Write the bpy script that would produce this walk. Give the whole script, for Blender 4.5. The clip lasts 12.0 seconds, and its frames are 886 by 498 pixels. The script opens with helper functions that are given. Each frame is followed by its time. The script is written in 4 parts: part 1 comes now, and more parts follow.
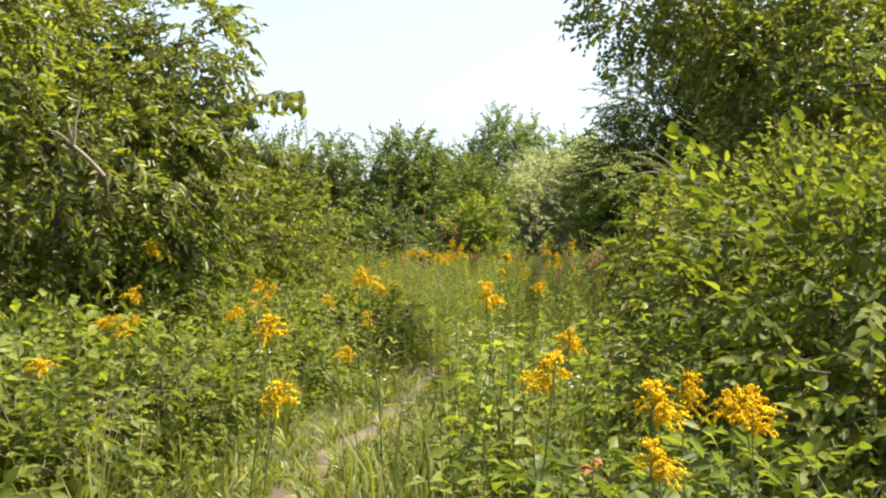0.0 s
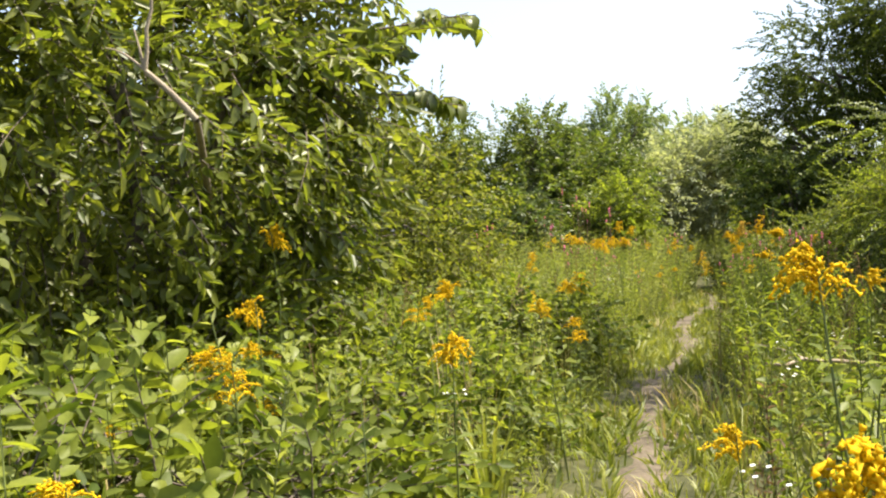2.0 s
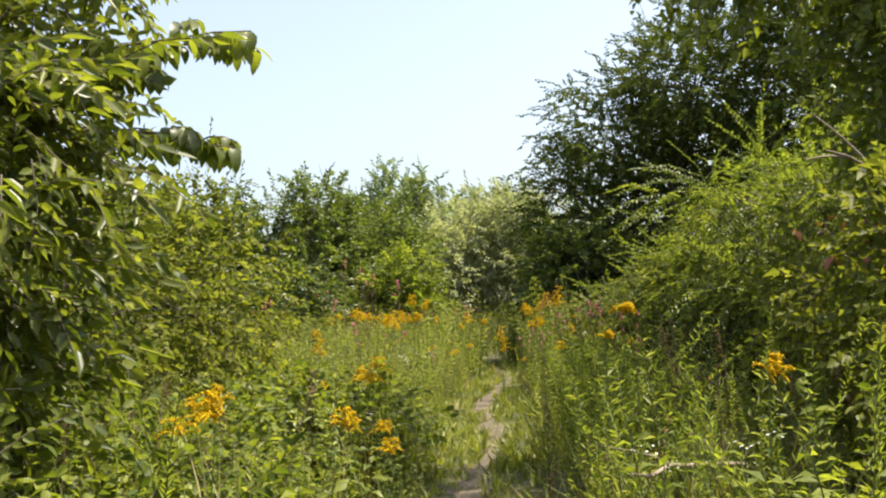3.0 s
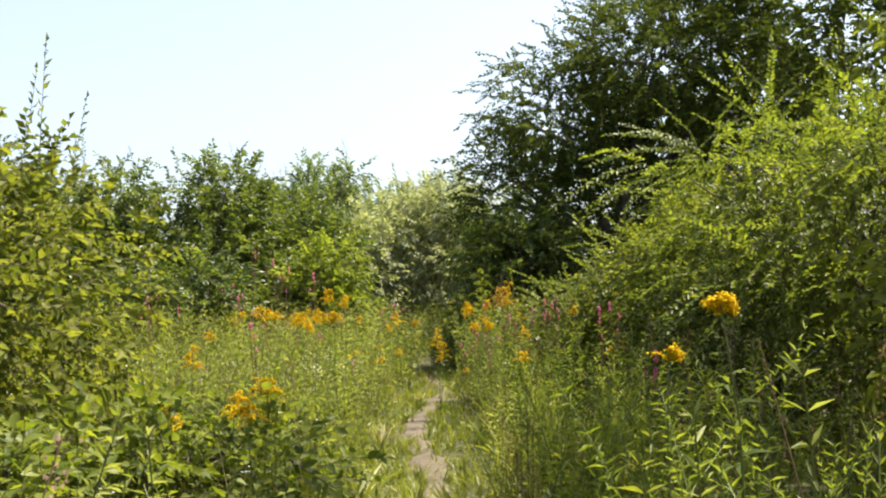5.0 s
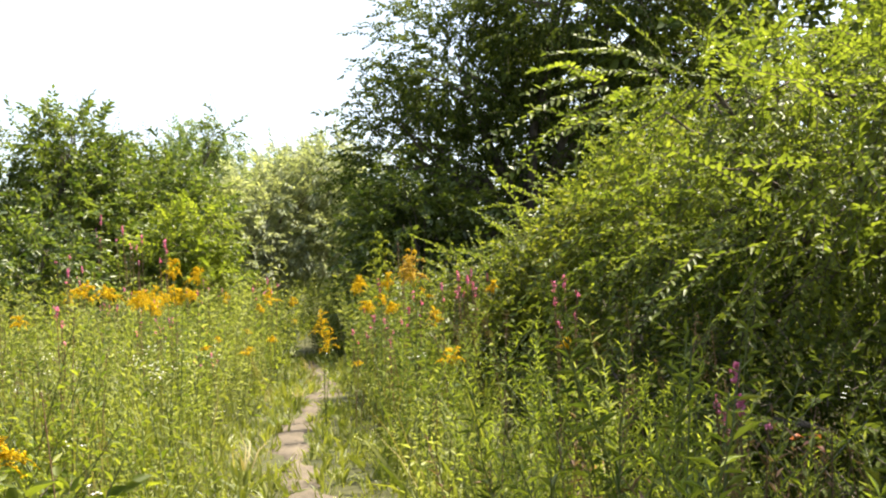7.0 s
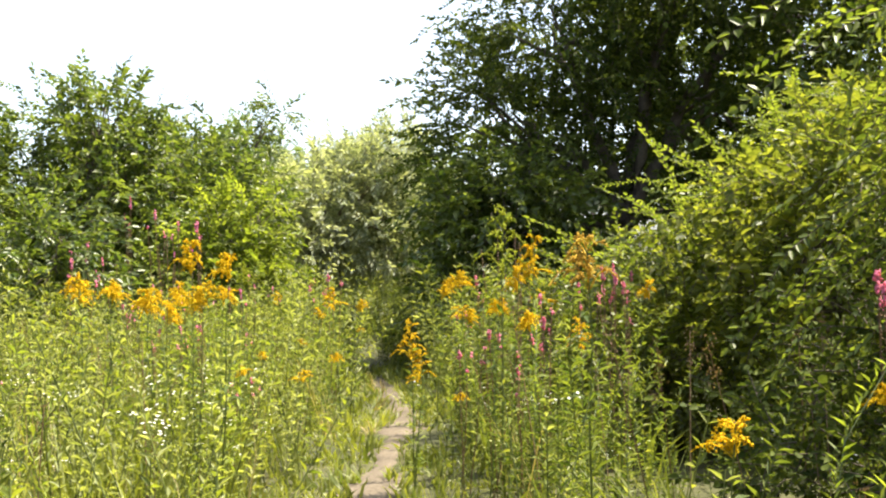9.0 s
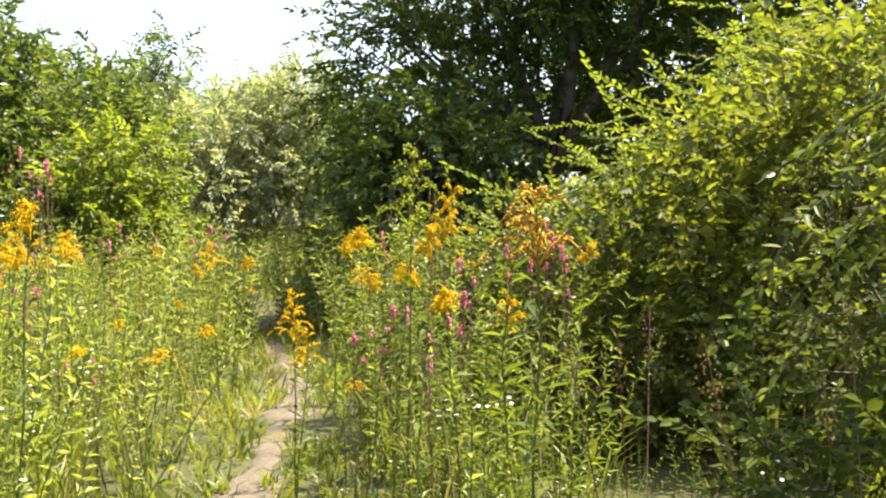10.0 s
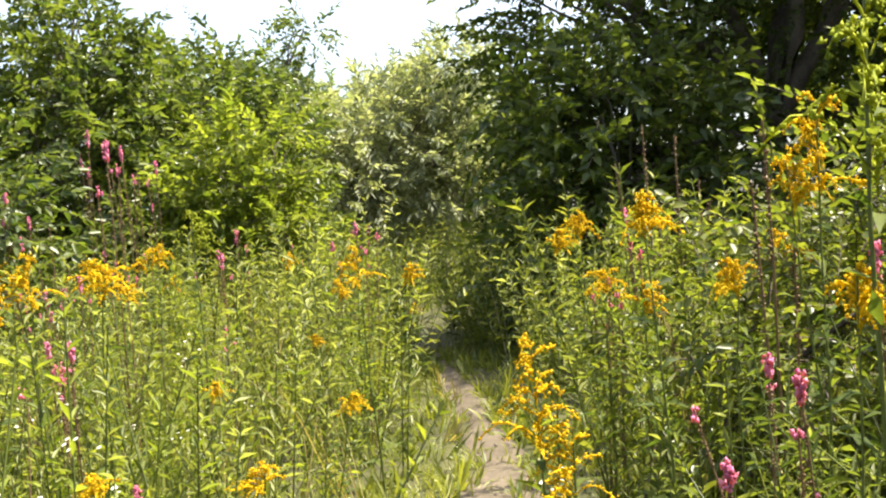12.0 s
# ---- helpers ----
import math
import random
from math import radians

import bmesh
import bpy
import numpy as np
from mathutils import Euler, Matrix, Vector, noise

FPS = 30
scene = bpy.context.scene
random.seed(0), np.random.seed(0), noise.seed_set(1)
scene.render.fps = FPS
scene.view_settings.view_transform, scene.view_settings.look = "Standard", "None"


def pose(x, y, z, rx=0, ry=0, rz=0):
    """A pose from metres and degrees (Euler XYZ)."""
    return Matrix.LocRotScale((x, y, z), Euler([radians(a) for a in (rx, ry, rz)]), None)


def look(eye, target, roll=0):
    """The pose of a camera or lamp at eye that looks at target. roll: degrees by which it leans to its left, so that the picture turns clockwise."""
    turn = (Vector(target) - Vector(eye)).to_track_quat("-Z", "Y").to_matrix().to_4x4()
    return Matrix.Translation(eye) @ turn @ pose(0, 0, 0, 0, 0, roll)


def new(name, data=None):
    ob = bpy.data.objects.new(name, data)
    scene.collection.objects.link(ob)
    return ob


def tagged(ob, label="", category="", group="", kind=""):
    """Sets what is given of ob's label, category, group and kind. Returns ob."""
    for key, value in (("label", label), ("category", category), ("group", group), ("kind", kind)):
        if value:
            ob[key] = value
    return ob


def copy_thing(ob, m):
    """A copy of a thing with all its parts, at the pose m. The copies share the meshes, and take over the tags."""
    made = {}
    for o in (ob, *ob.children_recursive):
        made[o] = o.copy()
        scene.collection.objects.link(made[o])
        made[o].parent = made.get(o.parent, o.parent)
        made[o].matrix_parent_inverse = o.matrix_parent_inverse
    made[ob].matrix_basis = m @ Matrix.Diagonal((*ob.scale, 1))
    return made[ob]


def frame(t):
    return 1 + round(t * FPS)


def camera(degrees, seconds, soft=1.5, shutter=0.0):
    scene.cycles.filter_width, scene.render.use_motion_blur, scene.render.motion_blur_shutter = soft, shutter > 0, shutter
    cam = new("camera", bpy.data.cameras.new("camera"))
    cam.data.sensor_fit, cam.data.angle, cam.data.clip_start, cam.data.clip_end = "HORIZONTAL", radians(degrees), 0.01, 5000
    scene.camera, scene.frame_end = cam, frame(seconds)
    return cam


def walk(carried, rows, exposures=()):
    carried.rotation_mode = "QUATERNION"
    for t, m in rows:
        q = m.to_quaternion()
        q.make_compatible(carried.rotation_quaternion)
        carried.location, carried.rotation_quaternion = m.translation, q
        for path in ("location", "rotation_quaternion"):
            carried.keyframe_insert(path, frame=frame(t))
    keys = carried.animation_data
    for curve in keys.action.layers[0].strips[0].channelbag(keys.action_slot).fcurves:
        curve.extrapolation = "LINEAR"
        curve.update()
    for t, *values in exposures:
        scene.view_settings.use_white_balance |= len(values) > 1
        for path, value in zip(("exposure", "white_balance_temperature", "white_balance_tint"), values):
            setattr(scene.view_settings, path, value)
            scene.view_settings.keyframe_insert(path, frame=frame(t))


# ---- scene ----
cam = camera(44.1, 12.0, soft=2.1)
METRES, EYE, TILT, LEAN, TURN = 17.0, 1.28, 0.0, 0.0, 0.0
ROWS = [
    (0.0, 0.0, 0.0, 0.0, -0.0, 0.0, 0.0),
    (0.5, -0.0056, 0.0438, -0.0016, 2.1, 0.19, 2.67),
    (1.0, -0.0231, 0.0899, -0.0001, 6.91, 1.15, 0.47),
    (1.5, -0.0385, 0.1291, -0.0037, 4.67, 0.29, 4.78),
    (2.0, -0.0496, 0.1699, -0.0035, 5.37, -0.27, 2.14),
    (2.5, -0.0583, 0.2134, -0.0015, -0.02, 0.35, 3.12),
    (3.0, -0.0558, 0.2575, -0.0006, -6.26, 3.01, 3.26),
    (3.5, -0.0537, 0.2976, -0.0, -9.94, 3.71, 4.41),
    (5.5, -0.032, 0.4559, -0.0029, -10.09, 2.37, 2.33),
    (6.0, -0.0269, 0.4933, -0.0032, -13.64, 1.37, 6.19),
    (6.5, -0.0197, 0.5311, -0.0015, -15.99, 1.25, 3.5),
    (8.5, -0.0004, 0.6983, -0.0028, -16.77, 1.13, 2.06),
    (9.0, 0.0051, 0.7408, -0.0028, -13.67, 1.33, 1.98),
    (9.5, 0.0151, 0.7781, -0.0031, -18.8, -1.97, 2.83),
    (10.0, 0.029, 0.8162, -0.0004, -18.16, -1.42, 0.84),
    (10.5, 0.0333, 0.8554, -0.0014, -16.5, -2.2, 1.0),
    (11.0, 0.0415, 0.8985, -0.0032, -13.98, -1.7, 3.51),
    (11.5, 0.0444, 0.9402, -0.0023, -10.78, 0.54, 2.98),
    (12.0, 0.0492, 0.9779, -0.0035, -10.34, -1.34, 5.23),
]
EXPOSURES = [(0.0, 1.28), (2.4, 1.38), (3.0, 1.1), (3.5, 0.88), (3.9, 0.95), (5.3, 1.26), (5.6, 1.25), (6.0, 1.22), (6.5, 1.6), (8.5, 1.68), (10.0, 1.85), (10.5, 1.82), (12.0, 1.63)]
walk(cam, [(t, pose(0, 0, EYE, TILT, LEAN, TURN) @ pose(METRES * x, METRES * y, METRES * z, 90 + pitch, roll, yaw)) for t, x, y, z, yaw, pitch, roll in ROWS], EXPOSURES)

# ---- light: high summer sun from the side of the big trees, hazy bright sky ----
SUN_TO = Vector((0.90, 0.10, 0.0)).normalized()
SUN_EL = radians(62)
sun_vec = Vector((SUN_TO.x * math.cos(SUN_EL), SUN_TO.y * math.cos(SUN_EL), math.sin(SUN_EL)))
world = bpy.data.worlds.new("sky")
scene.world = world
world.use_nodes = True
wn = world.node_tree.nodes
sky = wn.new("ShaderNodeTexSky")
sky.sky_type = "NISHITA"
sky.sun_disc = False
sky.sun_elevation = SUN_EL
sky.sun_rotation = math.atan2(SUN_TO.x, SUN_TO.y)
sky.dust_density = 3.0
sky.air_density = 1.0
sky.ozone_density = 2.0
wn["Background"].inputs[1].default_value = 0.132
haze = wn.new("ShaderNodeHueSaturation")  # thin high haze bleaches the blue
haze.inputs["Saturation"].default_value = 0.7
world.node_tree.links.new(sky.outputs[0], haze.inputs["Color"])
world.node_tree.links.new(haze.outputs[0], wn["Background"].inputs[0])
sun = new("sun", bpy.data.lights.new("sun", "SUN"))
sun.data.energy = 5.0
sun.data.angle = radians(0.5)
sun.data.color = (1.0, 0.91, 0.75)
sun.matrix_world = look((30, 20, 40), Vector((30, 20, 40)) - sun_vec)


# ---- materials ----
def leafy(name, dark, light, through_light=0.35, rough=0.38, patch=0.5, gloss=0.5):
    """Leaf: two greens mixed leaf by leaf and in patches, thin enough to let sun through."""
    m = bpy.data.materials.new(name)
    m.use_nodes = True
    nt = m.node_tree
    n, l = nt.nodes, nt.links
    n.clear()
    out = n.new("ShaderNodeOutputMaterial")
    geo = n.new("ShaderNodeNewGeometry")
    obj = n.new("ShaderNodeTexCoord")
    nz = n.new("ShaderNodeTexNoise")
    nz.inputs["Scale"].default_value = 0.9
    nz.inputs["Detail"].default_value = 3
    l.new(obj.outputs["Object"], nz.inputs["Vector"])
    mixf = n.new("ShaderNodeMath")
    mixf.operation = "MULTIPLY_ADD"
    mixf.inputs[1].default_value = 2.2 * patch
    mixf.inputs[2].default_value = -1.1 * patch
    l.new(nz.outputs[0], mixf.inputs[0])
    add = n.new("ShaderNodeMath")
    add.operation = "ADD"
    add.use_clamp = True
    l.new(mixf.outputs[0], add.inputs[0])
    l.new(geo.outputs["Random Per Island"], add.inputs[1])
    ramp = n.new("ShaderNodeValToRGB")
    ramp.color_ramp.elements[0].color = (*dark, 1)
    ramp.color_ramp.elements[1].color = (*light, 1)
    l.new(add.outputs[0], ramp.inputs[0])
    fine = n.new("ShaderNodeTexNoise")
    fine.inputs["Scale"].default_value = 60
    l.new(obj.outputs["Object"], fine.inputs["Vector"])
    grain = n.new("ShaderNodeMix")
    grain.data_type = "RGBA"
    grain.blend_type = "MULTIPLY"
    grain.inputs[0].default_value = 0.5
    l.new(ramp.outputs[0], grain.inputs[6])
    gr = n.new("ShaderNodeMapRange")
    gr.inputs[3].default_value = 0.55
    gr.inputs[4].default_value = 1.45
    l.new(fine.outputs[0], gr.inputs[0])
    l.new(gr.outputs[0], grain.inputs[7])
    pr = n.new("ShaderNodeBsdfPrincipled")
    pr.inputs["Roughness"].default_value = rough
    pr.inputs["Specular IOR Level"].default_value = gloss
    l.new(grain.outputs[2], pr.inputs["Base Color"])
    tr = n.new("ShaderNodeBsdfTranslucent")
    warm = n.new("ShaderNodeMix")
    warm.data_type = "RGBA"
    warm.blend_type = "MULTIPLY"
    warm.inputs[0].default_value = 1.0
    warm.inputs[7].default_value = (1.5, 1.5, 0.6, 1)
    l.new(grain.outputs[2], warm.inputs[6])
    l.new(warm.outputs[2], tr.inputs[0])
    mx = n.new("ShaderNodeMixShader")
    mx.inputs[0].default_value = through_light
    l.new(pr.outputs[0], mx.inputs[1])
    l.new(tr.outputs[0], mx.inputs[2])
    l.new(mx.outputs[0], out.inputs[0])
    return m


def earthy(name, a, b, scale, rough=0.9, bump=0.4):
    """Soil or bark: two colours in two sizes of blotch, with relief."""
    m = bpy.data.materials.new(name)
    m.use_nodes = True
    nt = m.node_tree
    n, l = nt.nodes, nt.links
    pr = n["Principled BSDF"]
    pr.inputs["Roughness"].default_value = rough
    pr.inputs["Specular IOR Level"].default_value = 0.2
    obj = n.new("ShaderNodeTexCoord")
    big = n.new("ShaderNodeTexNoise")
    big.inputs["Scale"].default_value = scale
    big.inputs["Detail"].default_value = 6
    small = n.new("ShaderNodeTexNoise")
    small.inputs["Scale"].default_value = scale * 14
    small.inputs["Detail"].default_value = 4
    for t in (big, small):
        l.new(obj.outputs["Object"], t.inputs["Vector"])
    mean = n.new("ShaderNodeMix")
    mean.inputs[0].default_value = 0.45
    l.new(big.outputs[0], mean.inputs[2])
    l.new(small.outputs[0], mean.inputs[3])
    ramp = n.new("ShaderNodeValToRGB")
    ramp.color_ramp.elements[0].position = 0.35
    ramp.color_ramp.elements[1].position = 0.65
    ramp.color_ramp.elements[0].color = (*a, 1)
    ramp.color_ramp.elements[1].color = (*b, 1)
    l.new(mean.outputs[0], ramp.inputs[0])
    l.new(ramp.outputs[0], pr.inputs["Base Color"])
    bp = n.new("ShaderNodeBump")
    bp.inputs["Strength"].default_value = bump
    bp.inputs["Distance"].default_value = 0.02
    l.new(small.outputs[0], bp.inputs["Height"])
    l.new(bp.outputs[0], pr.inputs["Normal"])
    return m


SOIL = earthy("soil_under_grass", (0.035, 0.04, 0.015), (0.09, 0.085, 0.035), 1.2)
DIRT = earthy("trodden_dirt", (0.07, 0.056, 0.039), (0.165, 0.133, 0.094), 2.5)
BARK = earthy("bark", (0.05, 0.04, 0.03), (0.16, 0.13, 0.10), 6)
PALE_WOOD = earthy("bare_pale_wood", (0.2, 0.16, 0.115), (0.36, 0.30, 0.22), 8)
STEM = leafy("green_stem", (0.06, 0.08, 0.02), (0.14, 0.17, 0.04), 0.1)
DRY_STEM = leafy("brown_stem", (0.10, 0.06, 0.035), (0.24, 0.16, 0.09), 0.1, gloss=0.1)
LEAF_PLUM = leafy("plum_leaf", (0.07, 0.098, 0.015), (0.205, 0.225, 0.036), 0.55)
LEAF_MIX = leafy("thicket_leaf", (0.072, 0.096, 0.018), (0.21, 0.222, 0.04), 0.5, 0.5, gloss=0.15)
LEAF_LIME = leafy("sunny_vine_leaf", (0.07, 0.1, 0.017), (0.195, 0.23, 0.042), 0.5, gloss=0.25)
LEAF_VINE = leafy("vine_leaf", (0.06, 0.086, 0.013), (0.19, 0.212, 0.034), 0.5, 0.5, gloss=0.2)
LEAF_WEED = leafy("bramble_leaf", (0.062, 0.092, 0.015), (0.195, 0.225, 0.038), 0.5, 0.5, 0.7, gloss=0.2)
LEAF_YOUNG = leafy("young_sapling_leaf", (0.10, 0.14, 0.02), (0.23, 0.265, 0.045), 0.55, gloss=0.2)
BUDS = leafy("budding_tip_leaf", (0.13, 0.175, 0.028), (0.28, 0.32, 0.055), 0.45, 0.5, gloss=0.2)
LEAF_HEDGE = leafy("hedge_leaf", (0.046, 0.076, 0.016), (0.155, 0.19, 0.04), 0.45)
LEAF_ROAD = leafy("roadside_leaf", (0.065, 0.093, 0.016), (0.205, 0.225, 0.038), 0.5)
# dark leaf; on the two low thickets its colour stands in for shade
LEAF_DARK = leafy("dark_tree_and_shade_leaf", (0.03, 0.048, 0.012), (0.105, 0.13, 0.027), 0.34, 0.6, gloss=0.06)
LEAF_GREY = leafy("willow_leaf", (0.17, 0.2, 0.12), (0.40, 0.42, 0.29), 0.4, 0.55, gloss=0.3)
LEAF_FAR = leafy("poplar_leaf", (0.09, 0.13, 0.05), (0.2, 0.25, 0.11), 0.4, 0.55)
HERB = leafy("herb_leaf", (0.085, 0.12, 0.016), (0.25, 0.275, 0.045), 0.5, 0.45, 0.7, gloss=0.3)
HERB_DARK = leafy("goldenrod_leaf", (0.055, 0.085, 0.018), (0.17, 0.20, 0.04), 0.45, 0.55, gloss=0.12)
GRASS = leafy("grass_blade", (0.105, 0.135, 0.022), (0.27, 0.28, 0.06), 0.4, 0.5, 0.8)
STRAW = leafy("dry_straw", (0.26, 0.2, 0.09), (0.45, 0.37, 0.18), 0.3, 0.6)
GOLD = leafy("goldenrod_yellow", (0.50, 0.34, 0.008), (0.80, 0.60, 0.02), 0.4, 0.7, gloss=0.1)
LEMON = leafy("budding_yellow_green", (0.22, 0.27, 0.025), (0.46, 0.48, 0.05), 0.4, 0.7, gloss=0.1)
OCHRE = leafy("fading_goldenrod", (0.36, 0.22, 0.03), (0.62, 0.44, 0.08), 0.4, 0.7, gloss=0.1)
SEEDY = leafy("brown_seed_head", (0.11, 0.07, 0.045), (0.27, 0.18, 0.12), 0.2, 0.7, gloss=0.1)
PALE = leafy("pale_herb_leaf", (0.16, 0.185, 0.06), (0.33, 0.35, 0.12), 0.45, 0.5, 0.7, gloss=0.3)
PINK = leafy("loosestrife_pink", (0.58, 0.15, 0.34), (0.85, 0.38, 0.60), 0.4, 0.7, gloss=0.1)
WHITE = leafy("white_petal", (0.65, 0.66, 0.58), (0.85, 0.85, 0.8), 0.3, 0.7, gloss=0.1)
RUST = leafy("rusty_leaf", (0.26, 0.07, 0.025), (0.48, 0.17, 0.07), 0.35)


# ---- mesh kit: triangle soups kept as arrays ----
RNG = np.random.default_rng(7)


def rot_to(direction, spin):
    """Turns +y onto each direction (n,3), with a spin about it; returns (n,3,3)."""
    y = direction / np.linalg.norm(direction, axis=1, keepdims=True)
    up = np.where(np.abs(y[:, 2:3]) > 0.95, np.array([[1.0, 0, 0]]), np.array([[0, 0, 1.0]]))
    x = np.cross(y, up)
    x /= np.linalg.norm(x, axis=1, keepdims=True)
    z = np.cross(x, y)
    c, s = np.cos(spin)[:, None], np.sin(spin)[:, None]
    return np.stack([c * x + s * z, y, -s * x + c * z], axis=2)


class Soup:
    """Vertices, triangles and a material slot for each triangle."""

    def __init__(self):
        self.v, self.f, self.m, self.count = [], [], [], 0

    def add(self, v, f, slot=0):
        v, f = np.asarray(v, float).reshape(-1, 3), np.asarray(f, int).reshape(-1, 3)
        self.v.append(v)
        self.f.append(f + self.count)
        self.m.append(np.full(len(f), slot) if np.isscalar(slot) else np.asarray(slot))
        self.count += len(v)
        return self

    def arrays(self):
        return np.concatenate(self.v), np.concatenate(self.f), np.concatenate(self.m)

    def scatter(self, variant, places, turns, scales, slots=None):
        """Copies of a variant (arrays) at n places with (n,3,3) turns and n scales."""
        if len(places) == 0:
            return self
        v, f, m = variant
        out = np.einsum("nij,kj->nki", turns, v) * scales[:, None, None] + places[:, None, :]
        n, k = len(places), len(v)
        faces = f[None] + (np.arange(n) * k)[:, None, None]
        return self.add(out.reshape(-1, 3), faces.reshape(-1, 3), np.tile(m, n))

    def mesh(self, name, mats):
        v, f, m = self.arrays()
        me = bpy.data.meshes.new(name)
        me.vertices.add(len(v))
        me.vertices.foreach_set("co", v.astype(np.float32).ravel())
        me.loops.add(len(f) * 3)
        me.loops.foreach_set("vertex_index", f.astype(np.int32).ravel())
        me.polygons.add(len(f))
        me.polygons.foreach_set("loop_start", np.arange(0, len(f) * 3, 3, dtype=np.int32))
        for mat in mats:
            me.materials.append(mat)
        me.polygons.foreach_set("material_index", m.astype(np.int32))
        me.update(calc_edges=True)
        return me


def part(name, soup, mats, parent=None, label="", place=(0, 0, 0)):
    ob = new(name, soup.mesh(name, mats if isinstance(mats, (list, tuple)) else [mats]))
    ob.location = place
    if parent is not None:
        ob.parent = parent
    if label:
        tagged(ob, label)
    return ob


def empty(name, place, label, category, group="", kind=""):
    ob = new(name)
    ob.location = place
    ob.empty_display_size = 0.1
    return tagged(ob, label, category, group, kind)


LEAF4_F = [(0, 2, 1), (0, 3, 2), (1, 2, 4), (2, 3, 4)]


def leaf(length, width, fold=0.25, droop=0.25, mid=0.45, simple=False):
    """A leaf along +y, folded on its midrib, its tip bent down: four triangles, or two for a simple one."""
    w, h = width / 2, fold * width
    if simple:
        v = [(0, 0, 0), (-w, mid * length, h), (0, length, -droop * length), (w, mid * length, h)]
        return np.array(v), np.array([(0, 2, 1), (0, 3, 2)]), np.zeros(2, int)
    v = [(0, 0, 0), (-w, mid * length, h), (0, (mid + 0.05) * length, 0), (w, mid * length, h), (0, length, -droop * length)]
    return np.array(v), np.array(LEAF4_F), np.zeros(4, int)


def ovate(length, width, fold=0.25, droop=0.25):
    """A pointed oval leaf along +y: four triangles."""
    w, h, d = width / 2, fold * width, droop * length
    v = [(0, 0, 0), (-0.85 * w, 0.25 * length, h - 0.06 * d), (-0.9 * w, 0.58 * length, h - 0.34 * d), (0, length, -d), (0.9 * w, 0.58 * length, h - 0.34 * d), (0.85 * w, 0.25 * length, h - 0.06 * d)]
    return np.array(v), np.array([(0, 3, 2), (0, 2, 1), (0, 5, 4), (0, 4, 3)]), np.zeros(4, int)


def hanging_leaf(length, width, bend, fold=0.12):
    """A long oval leaf along +y that arches over and hangs to a pointed tip: fourteen triangles."""
    t = np.array([0, 0.12, 0.35, 0.62, 0.85, 1.0])
    k = np.array([0, 0.62, 1.0, 0.82, 0.4, 0]) * width / 2
    y, z = length * np.sin(bend * t) / bend, length * (np.cos(bend * t) - 1) / bend
    v = [(0, 0, 0)]
    for i in range(1, 5):
        v += [(-k[i], y[i], z[i] + fold * k[i]), (0, y[i], z[i] - fold * k[i]), (k[i], y[i], z[i] + fold * k[i])]
    v.append((0, y[5], z[5]))
    f = [(0, 2, 1), (0, 3, 2)]
    for i in range(3):
        a = 1 + 3 * i
        f += [(a, a + 1, a + 4), (a, a + 4, a + 3), (a + 1, a + 2, a + 5), (a + 1, a + 5, a + 4)]
    return np.array(v), np.array(f + [(10, 11, 13), (11, 12, 13)])


def round_leaf(length, width, fold=0.25, droop=0.25):
    """A broad leaf along +y with a rounded outline and a raised rim: eight triangles."""
    w, h, d = width / 2, fold * width, droop * length
    v = [(0, 0, 0)]
    for t, k in ((0.18, 0.72), (0.48, 1.0), (0.8, 0.6)):
        v.append((-k * w, t * length, h * k - d * t * t))
    v.append((0, length, -d))
    for t, k in ((0.8, 0.6), (0.48, 1.0), (0.18, 0.72)):
        v.append((k * w, t * length, h * k - d * t * t))
    v.append((0, 0.45 * length, -0.2 * d))
    return np.array(v), np.array([(8, (i + 1) % 8, i) for i in range(8)]), np.zeros(8, int)


def tube(points, radii, sides=5):
    """A tapered tube along points."""
    p = np.asarray(points, float)
    d = np.gradient(p, axis=0)
    r = rot_to(d + 1e-6, np.zeros(len(p)))
    a = np.arange(sides) * 2 * np.pi / sides
    ring = np.stack([np.cos(a), np.zeros(sides), np.sin(a)], 1)
    v = np.einsum("nij,kj->nki", r, ring) * np.asarray(radii)[:, None, None] + p[:, None, :]
    f = []
    for i in range(len(p) - 1):
        for j in range(sides):
            a0, a1 = i * sides + j, i * sides + (j + 1) % sides
            f += [(a0, a1, a1 + sides), (a0, a1 + sides, a0 + sides)]
    return v.reshape(-1, 3), np.array(f)


def arc(a, b, sag=0.0, n=6, wobble=0.0, rng=RNG):
    """Points from a to b, bowed by sag upwards, with a small wobble."""
    a, b = np.asarray(a, float), np.asarray(b, float)
    t = np.linspace(0, 1, n)[:, None]
    p = a + (b - a) * t
    p[:, 2] += sag * np.sin(np.pi * t[:, 0])
    p[1:-1] += rng.normal(0, wobble, (n - 2, 3)) if wobble else 0
    return p


